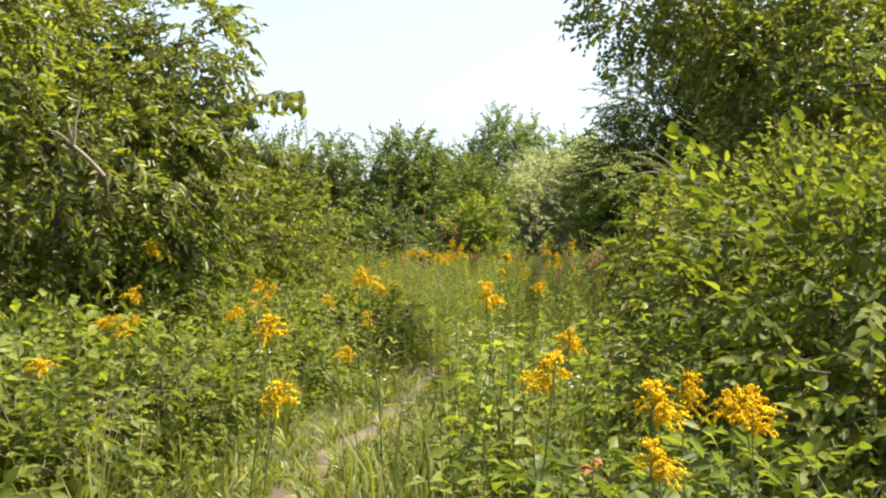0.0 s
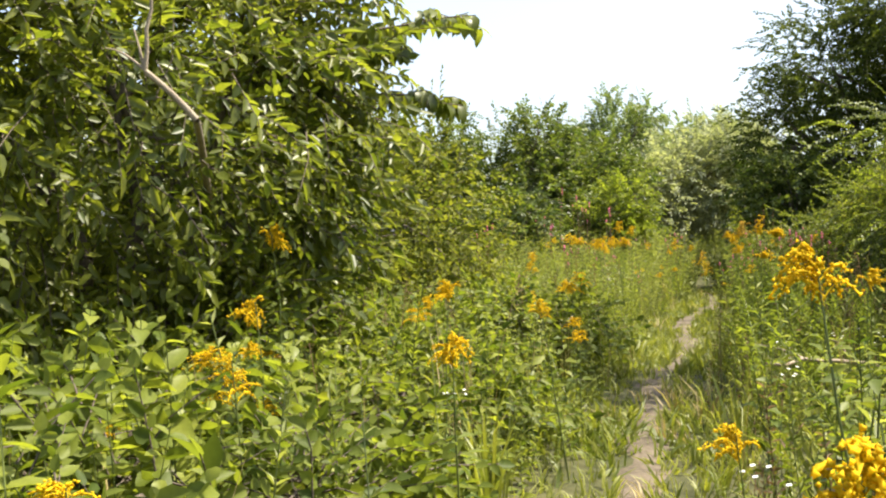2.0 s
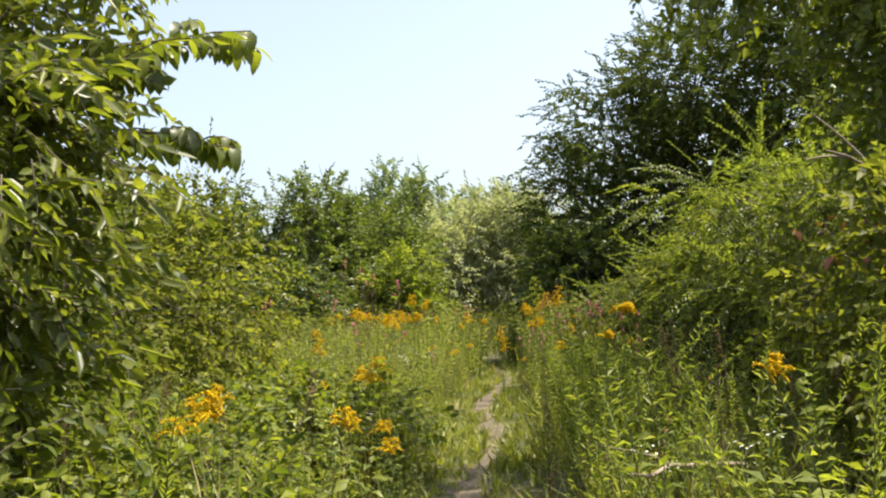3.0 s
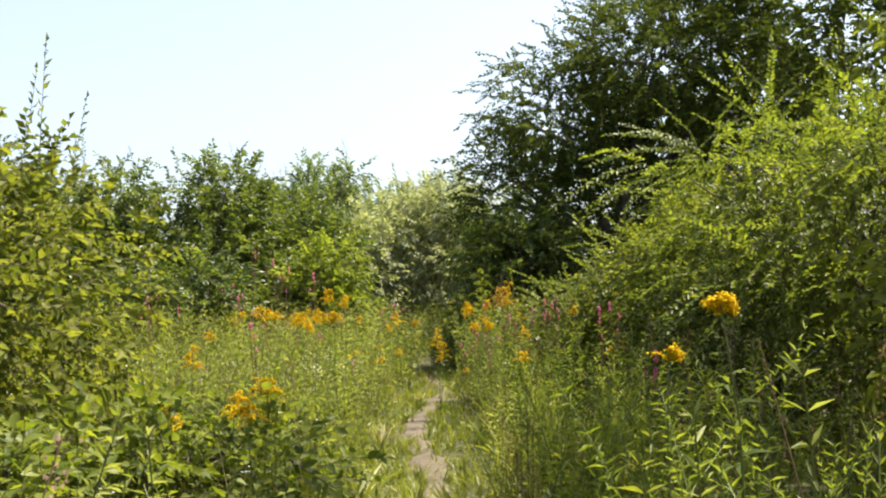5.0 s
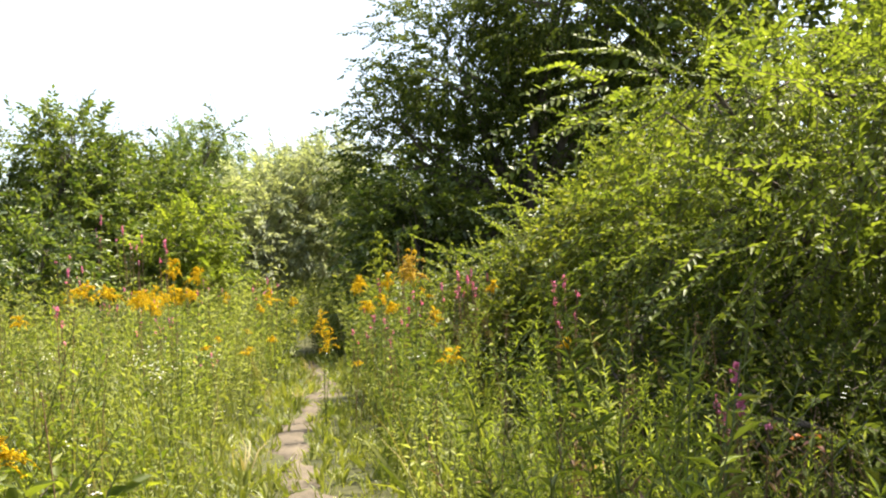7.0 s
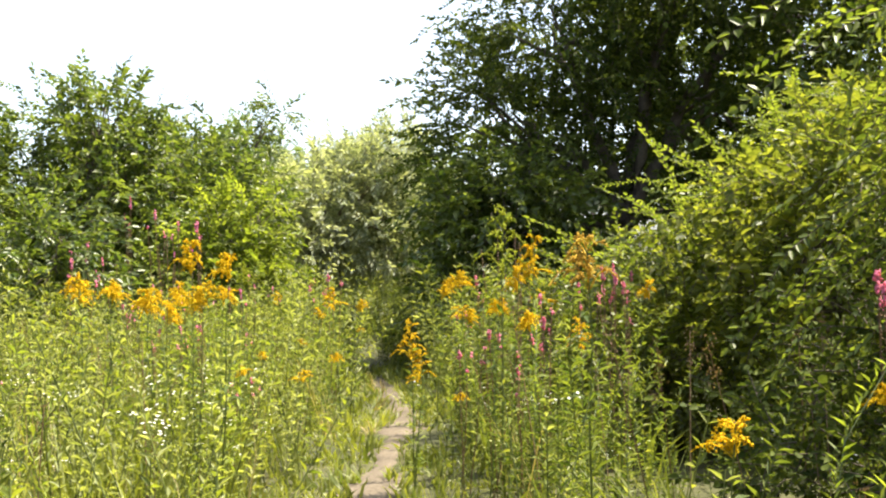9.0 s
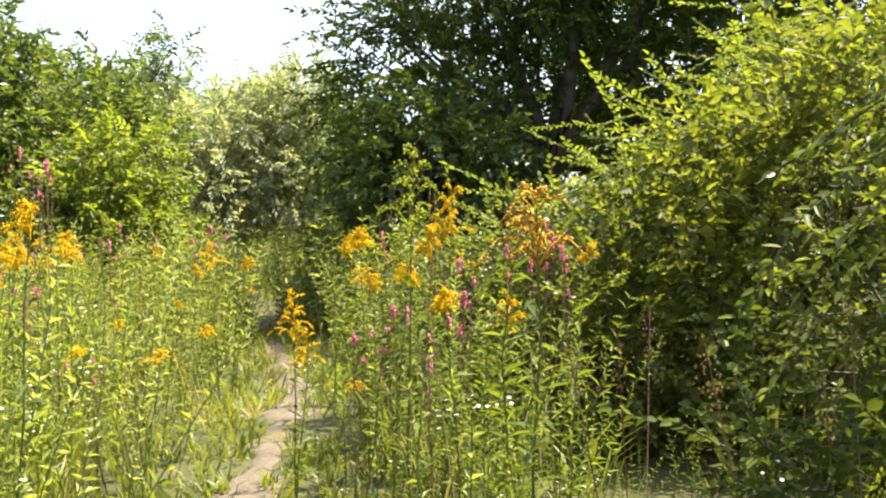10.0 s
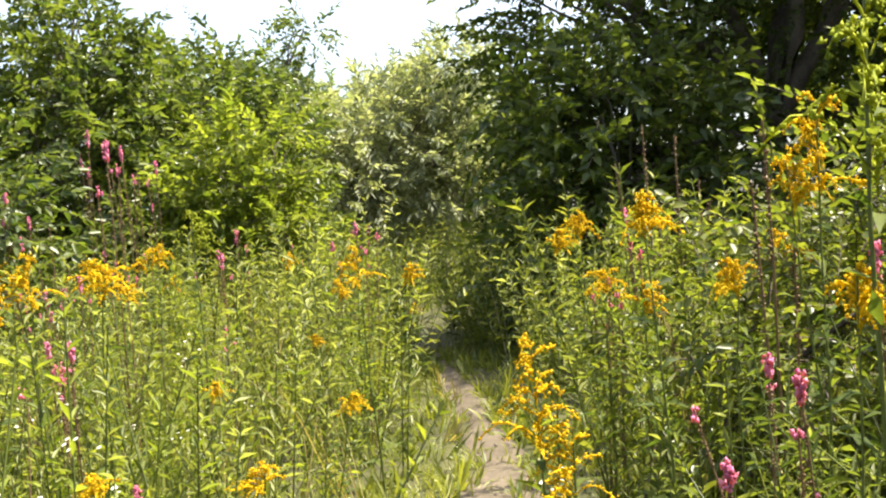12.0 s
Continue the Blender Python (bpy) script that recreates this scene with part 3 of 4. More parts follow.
def bough(root, start, end, sag, seed, hang=30, leaf_len=0.125, side_twigs=7):
    """A leafy bough with short side twigs, its oval leaves arching over and hanging down."""
    rng = np.random.default_rng(seed)
    p = arc(start, end, sag, 9, 0.012, rng)
    wood, green = Soup(), Soup()
    wood.add(*tube(p, np.linspace(0.014, 0.003, 9), 5))
    lines = [(p, hang)]
    for i in range(side_twigs):
        k = 1 + i % 7
        ahead = (p[k + 1] - p[k]) / np.linalg.norm(p[k + 1] - p[k])
        e = p[k] + ahead * rng.uniform(0.1, 0.2) + np.array([0, (-1) ** i * rng.uniform(0.08, 0.2), rng.uniform(-0.06, 0.05)])
        q = arc(p[k], e, 0.03, 4)
        wood.add(*tube(q, np.linspace(0.005, 0.002, 4), 4))
        lines.append((q, 9))
    limb = part("limb", wood, BARK, root)
    for q, n in lines:
        t = np.linspace(0, 1, len(q))
        along = q[-1] - q[0]
        for i in range(n):
            u = 0.12 + 0.88 * (i + 0.5) / n
            base = np.array([np.interp(u, t, q[:, k]) for k in range(3)])
            away = np.array([along[1], -along[0], 0]) * (1 if i % 2 else -1)
            d = along / np.linalg.norm(along) * rng.uniform(0.1, 0.8) + away / (np.linalg.norm(away) + 1e-6) * rng.uniform(0.3, 0.9) + (0, 0, rng.uniform(-1.1, 0.0))
            v, f = hanging_leaf(leaf_len * rng.uniform(0.7, 1.15), leaf_len * rng.uniform(0.4, 0.54), rng.uniform(0.7, 1.7))
            green.add(v @ rot_to(d[None], np.array([rng.normal(0, 0.3)]))[0].T + base, f, 0)
    tagged(part("bough_leaves", green, LEAF_PLUM, limb), kind="stuff")


bough(PLUM, (0.9, 0.2, 2.28), (2.30, 0.24, 2.54), 0.05, 301, 40, side_twigs=9)
bough(PLUM, (1.0, 0.3, 2.28), (1.9, 0.2, 2.36), 0.02, 305, 30)
bough(PLUM, (0.9, 0.3, 2.05), (2.20, 0.23, 2.02), 0.1, 302, 36, side_twigs=8)
bough(PLUM, (0.4, -0.3, 2.1), (1.6, -0.2, 2.25), 0.12, 303, 24)
bough(PLUM, (0.2, 0.3, 2.4), (1.3, 0.3, 3.0), 0.1, 304, 20)
bough(PLUM, (0.9, 1.2, 2.4), (2.2, 1.2, 2.76), 0.06, 306, 36, side_twigs=9)
bough(PLUM, (0.8, 1.1, 2.1), (2.1, 1.1, 2.14), 0.1, 307, 32, side_twigs=8)
bough(PLUM, (0.8, 0.7, 2.3), (1.8, 0.7, 2.55), 0.08, 308, 28, side_twigs=8)
bough(PLUM, (0.9, -0.1, 2.15), (1.75, 0.0, 2.2), 0.08, 309, 28, side_twigs=8)
s = Soup()
s.add(*tube(arc((1.0, -0.8, 1.45), (1.27, -1.8, 1.76), 0.05, 5), np.linspace(0.018, 0.015, 5), 6))
s.add(*tube(arc((1.27, -1.8, 1.76), (1.10, -1.9, 1.95), 0.01, 5), np.linspace(0.015, 0.012, 5), 6))
s.add(*tube(arc((1.10, -1.9, 1.95), (1.17, -1.95, 2.32), 0.02, 6, 0.008), np.linspace(0.011, 0.005, 6), 5))
s.add(*tube(arc((1.10, -1.9, 1.95), (1.06, -1.9, 2.12), 0.01, 5), np.linspace(0.008, 0.004, 5), 5))
s.add(*tube(arc((1.10, -1.9, 1.95), (0.92, -1.85, 2.06), 0.02, 5), np.linspace(0.007, 0.003, 5), 5))
part("bare_fork", s, PALE_WOOD, PLUM, "bare pale forked branch without leaves")

s = Soup()
s.add(*tube(arc((-1.5, -0.93, 1.76), (-2.3, -1.19, 2.05), 0.03, 6, 0.01), np.linspace(0.016, 0.006, 6), 5))
s.add(*tube(arc((-1.98, -1.10, 1.95), (-2.38, -1.20, 2.27), 0.02, 5), np.linspace(0.011, 0.004, 5), 5))
s.add(*tube(arc((-2.1, -1.12, 2.0), (-2.46, -1.26, 1.99), 0.02, 5), np.linspace(0.009, 0.004, 5), 5))
rust, rusty = Soup(), np.random.default_rng(311)
for i in range(26):
    d = np.array([[rusty.normal(0, 0.6), rusty.normal(0, 0.6), rusty.uniform(-0.9, 0.2)]])
    v, f = hanging_leaf(0.10 * rusty.uniform(0.7, 1.2), 0.055, rusty.uniform(0.5, 1.3))
    rust.add(v @ rot_to(d, np.zeros(1))[0].T + (-2.00 + rusty.normal(0, 0.16), -1.03 + rusty.normal(0, 0.15), 1.53 + rusty.normal(0, 0.11)), f)
tagged(part("rusty_leaves", rust, RUST, ROADSIDE, "leaves turned rusty brown-red"), kind="stuff")
part("bare_twig", s, PALE_WOOD, ROADSIDE, "bare pale twig reaching out of the leaves")
for x, y, h, w, mat in ((0.85, 28.2, 2.6, 0.5, LEAF_YOUNG), (0.35, 28.9, 2.2, 0.6, LEAF_HEDGE), (-1.5, 25.6, 2.1, 0.7, LEAF_HEDGE), (-2.5, 26.2, 1.9, 0.6, LEAF_HEDGE)):
    woody("sapling", (x, y, 0), [(0, 0, h * 0.6, w, w, h * 0.4), (0.3, -0.3, h * 0.4, w * 0.8, w * 0.8, h * 0.3), (-0.4, -0.2, h * 0.55, 0.4, 0.4, 0.45), (0.35, 0.1, h * 0.8, 0.35, 0.35, 0.4)], V_YOUNG, mat, 30, "light green young sapling with feathery leaves", "tree", int(h * 100), group="saplings before the hedge", trunk_r=0.02, stems=1)

BRAMBLES = [(-1.75, 3.3, 0.62), (-2.5, 3.9, 0.75), (-1.95, 4.7, 0.7), (-2.9, 5.2, 0.85), (-2.05, 5.8, 0.78), (-1.75, 6.7, 0.62), (-2.6, 6.6, 0.82), (-2.1, 7.7, 0.72),
            (-2.9, 7.5, 0.85), (-1.65, 8.6, 0.62), (-2.3, 9.4, 0.75), (-1.6, 10.3, 0.7), (-2.2, 11.2, 0.8), (-1.6, 12.2, 0.7), (-1.5, 9.5, 0.5), (0.95, 3.3, 0.6), (-2.55, 8.2, 1.1), (-2.35, 10.1, 1.0), (-1.05, 12.3, 0.8), (-0.85, 13.3, 0.68), (-1.6, 13.4, 0.75)]
for k, (x, y, h) in enumerate(BRAMBLES):
    r = np.random.default_rng(140 + k)
    lob = [(0, 0, h * 0.5, 0.45, 0.45, h * 0.45)]
    for i in range(3):
        lob.append((r.uniform(-0.45, 0.45), r.uniform(-0.4, 0.4), h * r.uniform(0.35, 0.7), r.uniform(0.22, 0.34), r.uniform(0.22, 0.34), h * r.uniform(0.2, 0.32)))
    woody("bramble", (x, y, 0), lob, V_WEED, LEAF_WEED, 50, "low sunlit bramble mound with small oval green leaves", "shrub", 160 + k, group="brambles beside the path", trunk_r=0.008, stems=2, uneven=0.4, depth=0.6, floor_z=0.06)

STICK = empty("fallen_branch", (0.75, 9.4, 0), "dead pale fallen branch lying in the weeds", "branch")
s = Soup()
s.add(*tube(arc((-0.42, -0.36, 0.5), (0.35, 0.28, 0.4), 0.03, 7, 0.012), np.linspace(0.009, 0.014, 7), 6))
part("stick", s, PALE_WOOD, STICK)
s = Soup()
s.add(*tube(arc((0.33, 0.27, 0.4), (0.95, 0.75, -0.01), 0.04, 6, 0.012), np.linspace(0.014, 0.019, 6), 6))
part("butt", s, PALE_WOOD, STICK)
for a, b in (((0.0, 0.0, 0.47), (0.02, -0.3, 0.6)), ((-0.15, -0.13, 0.49), (-0.45, 0.05, 0.58)), ((0.2, 0.15, 0.45), (0.1, 0.4, 0.56))):
    part("twig", Soup().add(*tube(arc(a, b, 0.02, 5, 0.008), np.linspace(0.006, 0.002, 5), 5)), PALE_WOOD, STICK)

# ---- meadow: grass and herbs nobody could count ----
def tuft(rng, blades, height, spread, width=0.006, bend=0.5):
    s = Soup()
    for _ in range(blades):
        a, h = rng.uniform(0, 6.28), height * rng.uniform(0.5, 1.1)
        d = np.array([math.cos(a), math.sin(a), 0])
        side = np.array([-d[1], d[0], 0]) * width
        b = d * spread * rng.random()
        lean = d * h * bend * rng.uniform(0.3, 1)
        p1, p2 = b + lean * 0.3 + (0, 0, h * 0.6), b + lean + (0, 0, h * rng.uniform(0.8, 1.0))
        s.add([b - side, b + side, p1 - side * 0.8, p1 + side * 0.8, p2], [(0, 1, 3), (0, 3, 2), (2, 3, 4)], 0)
    return s.arrays()


def herb(rng, height, pairs, leaf_len, leaf_w, slot=0, stem_slot=1, lean=0.1, top=0.15, up=0.3, taper=0.5, simple=False, broad=False, nod=0.0):
    """A leafy stalk along +z, its top nodding to one side."""
    s = Soup()
    tip = np.array([rng.normal(0, lean), rng.normal(0, lean), 1]) * height
    over = np.array([math.cos(height * 7 + pairs), math.sin(height * 7 + pairs), -0.4]) * nod * height * rng.uniform(0.2, 1.0)
    pts = arc((0, 0, 0), tip, 0, 5)
    pts += np.linspace(0, 1, 5)[:, None] ** 3 * over
    tv, tf = tube(pts, np.linspace(0.0035, 0.0015, 5), 3)
    s.add(tv, tf, stem_slot)
    for i in range(pairs):
        u = top + (1 - top) * (i + 0.5) / pairs
        base, a = tip * u + u ** 3 * over, i * 2.4 + rng.normal(0, 0.3)
        for q in (0, math.pi):
            d = np.array([[math.cos(a + q), math.sin(a + q), rng.normal(up, 0.25)]])
            k = rng.uniform(0.7, 1.2) * (1 - taper * u)
            v, f, m = leaf(leaf_len * k, leaf_w * k, 0.2, rng.uniform(0, 0.45), simple=simple) if not broad else round_leaf(leaf_len * k, leaf_w * k, 0.15, rng.uniform(0, 0.5))
            s.add(v @ rot_to(d, np.array([rng.normal(0, 0.4)]))[0].T + base, f, slot)
    return s.arrays()


def upright(n, rng, lean=0.15):
    """Turns that keep +z up, with a spin and a slight lean."""
    a = rng.uniform(0, 6.28, n)
    z = np.stack([rng.normal(0, lean, n), rng.normal(0, lean, n), np.ones(n)], 1)
    z /= np.linalg.norm(z, axis=1, keepdims=True)
    x = np.stack([np.cos(a), np.sin(a), np.zeros(n)], 1)
    x -= (x * z).sum(1, keepdims=True) * z
    x /= np.linalg.norm(x, axis=1, keepdims=True)
    return np.stack([x, np.cross(z, x), z], axis=2)


def swell(rng, x, y):
    """A field of patches between about -1 and 1, about a metre and a half metre across."""
    out = np.zeros(len(x))
    for k, a in ((1.6, 0.5), (1.9, 0.5), (4.2, 0.35), (5.1, 0.35)):
        t = rng.uniform(0, 6.28)
        out += a * np.sin(k * (x * math.cos(t) + y * math.sin(t)) + rng.uniform(0, 6.28))
    return out


def sow(soup, rng, kinds, n, box, keep, scale=(0.7, 1.2), lean=0.15, patchy=1.0):
    """Plants of the given kinds, about n, in patches in a box (x0, x1, y0, y1), where keep(x, y) allows; taller mid-patch."""
    n = int(n * 1.5)
    x, y = rng.uniform(box[0], box[1], n), rng.uniform(box[2], box[3], n)
    thick = swell(rng, x, y) * patchy
    ok = keep(x, y) & (rng.random(n) < np.clip(0.62 + 0.75 * thick, 0.06, 1))
    x, y, thick = x[ok], y[ok], thick[ok]
    p = np.stack([x, y, relief(x, y) - 0.01], 1)
    t, sc, pick = upright(len(x), rng, lean), rng.uniform(*scale, len(x)) * np.clip(1 + 0.22 * thick, 0.7, 1.22), rng.integers(0, len(kinds), len(x))
    # nothing leans over the trodden path at eye height
    for k, var in enumerate(kinds):
        top = var[0][np.argmax(var[0][:, 2])]
        tip = p + (t @ top) * sc[:, None]
        over = (np.abs(tip[:, 0] - trail_x(tip[:, 1])) < 0.45) & (tip[:, 2] > 0.45) & (tip[:, 1] < 18.5)
        over |= (np.minimum(np.abs(tip[:, 0] - trail_x(tip[:, 1])), np.abs(p[:, 0] - trail_x(p[:, 1]))) < 0.24) & (tip[:, 2] > 0.22) & (tip[:, 1] < 18)
        w = (pick == k) & ~over
        soup.scatter(var, p[w], t[w], sc[w])


def clear(gap, lo=None, hi=None):
    """Keeps off the trail by a gap, less where nobody walks it any more; lo and hi bound the distance to its side."""
    def keep(x, y):
        d = x - trail_x(y)
        ok = np.abs(d) > gap * (1 + 0.7 * np.exp(-((y - 17.7) / 0.9) ** 2)) * np.clip((27.5 - y) / 2.5, 0.35, 1) * (1 + 0.35 * np.clip((y - 19) / 1.5, 0, 1)) * (0.85 + 0.3 * np.sin(3.1 * y + 1) ** 2)
        if lo is not None:
            ok &= d > lo
        if hi is not None:
            ok &= d < hi
        return ok
    return keep


g = np.random.default_rng(21)
K_GRASS = [tuft(g, 12, 0.55, 0.06) for _ in range(5)]
K_SHORT = [tuft(g, 10, 0.2, 0.06, 0.005, 0.8) for _ in range(4)]
K_LOW = [tuft(g, 7, 0.11, 0.07, 0.008, 1.0) for _ in range(4)]
K_STRAW = [tuft(g, 5, 0.9, 0.04, 0.003, 0.2) for _ in range(4)]
K_HERB = [herb(g, 0.6, 8, 0.11, 0.055) for _ in range(6)]
K_HERB_BACK = [herb(g, 0.7, 14, 0.06, 0.018, simple=True, up=0.9) for _ in range(6)]
K_BROAD = [herb(g, 0.9, 11, 0.105, 0.07, lean=0.12, taper=0.4, broad=True) for _ in range(5)]
K_TALL = [herb(g, g.uniform(0.85, 1.1), 25, 0.08, 0.0125, lean=0.14, up=0.8, taper=0.45, simple=True, nod=0.3) for _ in range(8)]
K_FINE = [herb(g, 0.75, 13, 0.075, 0.016, lean=0.18, simple=True, up=1.0) for _ in range(5)]
K_BUD = [herb(g, 1.0, 24, 0.06, 0.011, lean=0.16, top=0.45, up=1.4, simple=True, nod=0.35) for _ in range(5)]
K_SEED = []
for _ in range(5):
    d = Soup()
    stalk = arc((0, 0, 0), (g.normal(0, 0.08), g.normal(0, 0.08), 0.8), 0, 4)
    d.add(*tube(stalk, np.linspace(0.003, 0.0015, 4), 3), 0)
    q = stalk[-1] + np.stack([g.normal(0, 0.012, 44), g.normal(0, 0.012, 44), g.uniform(-0.16, 0.02, 44)], 1)
    tri = np.array([(0, 0, 0), (0.004, 0.002, 0.006), (-0.002, 0.003, 0.009)])
    d.add((q[:, None] + tri[None] * g.choice([-1, 1], (44, 1, 3))).reshape(-1, 3), np.arange(132).reshape(-1, 3), 0)
    K_SEED.append(d.arrays())

def sunny(x, y):
    """Keeps off the deep shade under the vine-covered shrub."""
    return x - trail_x(y) < 1.75 - 1.1 * np.exp(-((y - 15.8) / 1.3) ** 2)


def far_end(x, y):
    return y > 21.5 + 1.2 * np.sin(x * 1.7)


def both(a, b):
    return lambda x, y: a(x, y) & b(x, y)


s = Soup()
sow(s, g, K_GRASS, 3400, (-8, 6, 4, 27.5), both(sunny, clear(0.5)), (0.6, 1.2), 0.25)
sow(s, g, K_SHORT, 3000, (-2, 4, 0, 27), clear(0.07, -0.6, 0.6), (0.5, 1.0), 0.35)
sow(s, g, K_SHORT, 420, (-2, 4, 0, 27), clear(0.0, -0.15, 0.15), (0.3, 0.8), 0.4)
sow(s, g, K_LOW, 9500, (-1.8, 3.4, 0.5, 27), clear(0.06, -0.95, 0.95), (0.6, 1.4), 0.5, 0.6)
sow(s, g, K_SHORT, 420, (-1.5, 1.5, 6, 16), clear(0.1, -0.32, 0.32), (0.7, 1.2), 0.5)
sow(s, g, K_SHORT, 260, (-1.2, 0.3, 1.0, 6), clear(0.04, -0.4, 0.4), (0.7, 1.3), 0.5)
sow(s, g, K_GRASS, 650, (-5, 0.4, 15, 25), clear(0.65, -9, 0), (0.8, 1.25), 0.3)
sow(s, g, K_SHORT, 1500, (-14, 14, -10, 38), clear(0.4), (1.3, 2.6), 0.4)
sow(s, g, K_GRASS, 1500, (-13, 13, -9, 36), clear(0.3), (0.5, 1.2), 0.3)
sow(s, g, K_GRASS, 500, (-5, 5, -2, 5), clear(0.3), (0.6, 1.2), 0.3)
tagged(part("meadow_grass", s, [GRASS]), "long light green meadow grass, uneven and sunlit", "grass", kind="stuff")
s = Soup()
sow(s, g, K_STRAW, 800, (-7, 5, 4, 27), both(sunny, clear(0.4)), (0.6, 1.1), 0.2)
sow(s, g, K_SHORT, 300, (-2, 4, 0, 27), clear(0.05, -0.4, 0.4), (0.6, 1.3), 0.4)
tagged(part("dry_grass", s, [STRAW]), "dry straw-coloured grass stalks standing in the meadow", "grass", kind="stuff")
s = Soup()
sow(s, g, K_HERB, 1500, (-4.5, 0, 1.5, 13), clear(0.4, -5, 0), (0.5, 1.3), 0.25)
sow(s, g, K_HERB_BACK, 1500, (-5, 2, 13, 27), clear(0.42, -9, 0), (0.5, 1.4), 0.3)
sow(s, g, K_HERB, 500, (0, 3, 1.5, 8), clear(0.42, 0, 3), (0.7, 1.3))
sow(s, g, K_HERB_BACK, 350, (-8, 8, -6, 6), clear(0.7), (0.5, 1.1), 0.25)
sow(s, g, K_HERB_BACK, 420, (-4, 3, -1.5, 2.5), clear(0.9), (0.5, 1.0), 0.2)
sow(s, g, K_HERB_BACK, 400, (-11, 11, -4, 32), clear(3.0), (0.5, 1.2), 0.3)
tagged(part("meadow_herbs", s, [HERB, STEM]), "dense leafy green herbs growing knee to waist high", "herbs", kind="stuff")
s = Soup()
sow(s, g, K_BROAD, 330, (-4.2, -1.7, 4.2, 8.6), clear(0.6), (0.6, 1.15), 0.2)
sow(s, g, K_BROAD, 170, (-3.4, -1.2, 8.6, 12.8), clear(0.8), (0.6, 1.0), 0.2)
sow(s, g, K_BROAD, 120, (1.0, 3.0, 2.5, 9), clear(0.8), (0.6, 1.05), 0.2)
tagged(part("broad_leaved_weeds", s, [HERB, STEM]), "broad-leaved weeds standing waist high by the shrubs", "herbs", kind="stuff")
s = Soup()
sow(s, g, K_TALL, 700, (-0.6, 4.5, 4, 26), both(sunny, clear(0.48, 0.3)), (0.6, 1.15), 0.25)
sow(s, g, K_TALL, 200, (-5, 2, 5, 26), clear(0.5, -5, -0.4), (0.6, 1.0), 0.16)
sow(s, g, K_TALL, 300, (1.1, 3.8, 16.6, 22.0), both(sunny, clear(0.48, 0.3)), (0.65, 1.15), 0.24)
sow(s, g, K_TALL, 150, (1, 6, 21, 27.3), both(far_end, clear(0.45)), (1.0, 1.3), 0.12)
sow(s, g, K_TALL, 260, (0.5, 5.5, 26, 34), clear(0.3), (0.8, 1.2), 0.15)
sow(s, g, K_HERB_BACK, 700, (0.9, 4.0, 12.6, 18.4), clear(0.5, 0.4), (0.35, 0.65), 0.3, 0.3)
tagged(part("goldenrod_stalks", s, [HERB_DARK, STEM]), "tall leafy goldenrod stalks not yet in flower", "herbs", kind="stuff")
s = Soup()
sow(s, g, K_FINE, 1250, (-5, 4, 4, 27), both(sunny, clear(0.4)), (0.5, 1.25), 0.3)
sow(s, g, K_TALL, 260, (-6, 4, 21, 27.3), both(far_end, clear(0.45)), (0.9, 1.2), 0.15)
sow(s, g, K_FINE, 1000, (-6, 6, 21, 27.3), both(far_end, clear(0.35)), (1.2, 1.7), 0.12)
sow(s, g, K_FINE, 700, (0.0, 6.0, 26, 38), clear(0.2), (1.0, 1.6), 0.15)
p = Soup()
sow(p, g, K_FINE, 1500, (-4.5, 3.5, 5, 27), both(sunny, clear(0.4)), (0.5, 1.25), 0.3)
sow(p, g, K_HERB_BACK, 700, (-4.5, 1.5, 12, 26), clear(0.42), (0.7, 1.2), 0.2)
sow(p, g, K_HERB_BACK, 420, (-4.8, 0.3, 17, 25), clear(0.5, -9, 0), (1.1, 1.5), 0.25)
sow(p, g, K_FINE, 700, (-4, 4, 21, 27.6), both(far_end, clear(0.4)), (1.1, 1.75), 0.25)
tagged(part("pale_herbs", p, [PALE, STEM]), "pale greyish green herbs mixed through the meadow", "herbs", kind="stuff")
p = Soup()
sow(p, g, K_BUD, 420, (-0.6, 4.0, 5, 24), both(sunny, clear(0.48, 0.3)), (0.75, 1.12), 0.25)
sow(p, g, K_BUD, 200, (-4, 1.5, 8, 25), clear(0.5, -4, -0.4), (0.7, 1.0), 0.25)
sow(p, g, K_TALL, 130, (0.3, 2.5, 9.3, 14.3), clear(0.6, 0.3, 3), (0.6, 0.95), 0.25)
sow(p, g, K_BUD, 70, (0.7, 1.75, 12.4, 14.5), clear(0.6, 0.3, 3), (0.7, 1.0), 0.25, 0.4)
sow(p, g, K_BUD, 100, (0.2, 2.2, 9.3, 14.6), clear(0.55, 0.3, 3), (0.65, 1.0), 0.28)
sow(p, g, K_TALL, 170, (-6, 3, 21, 27.3), both(far_end, clear(0.45)), (0.9, 1.25), 0.15)
sow(p, g, K_FINE, 620, (-5, 0.6, 17.5, 27.2), clear(0.45, -9, -0.2), (0.9, 1.5), 0.3)
tagged(part("budding_stalks", p, [BUDS, STEM]), "light green budding goldenrod tips standing in the herbs", "herbs", kind="stuff")
p = Soup()
sow(p, g, K_SEED, 220, (-0.6, 2.4, 4.5, 14), clear(0.36, 0.2, 2.2), (0.55, 1.0), 0.25)
sow(p, g, K_FINE, 130, (-0.6, 2.4, 4.5, 14), clear(0.36, 0.2, 2.2), (0.6, 1.05), 0.3)
sow(p, g, K_SEED, 420, (-4.0, 3.2, 7, 26), clear(0.6), (0.7, 1.25), 0.18)
tagged(part("seed_heads", p, [SEEDY, DRY_STEM]), "brownish dry seed heads among the green herbs", "herbs", kind="stuff")
tagged(part("fine_herbs", s, [GRASS, STEM]), "fine-leaved pale green wild herbs among the grass", "herbs", kind="stuff")
s = Soup()
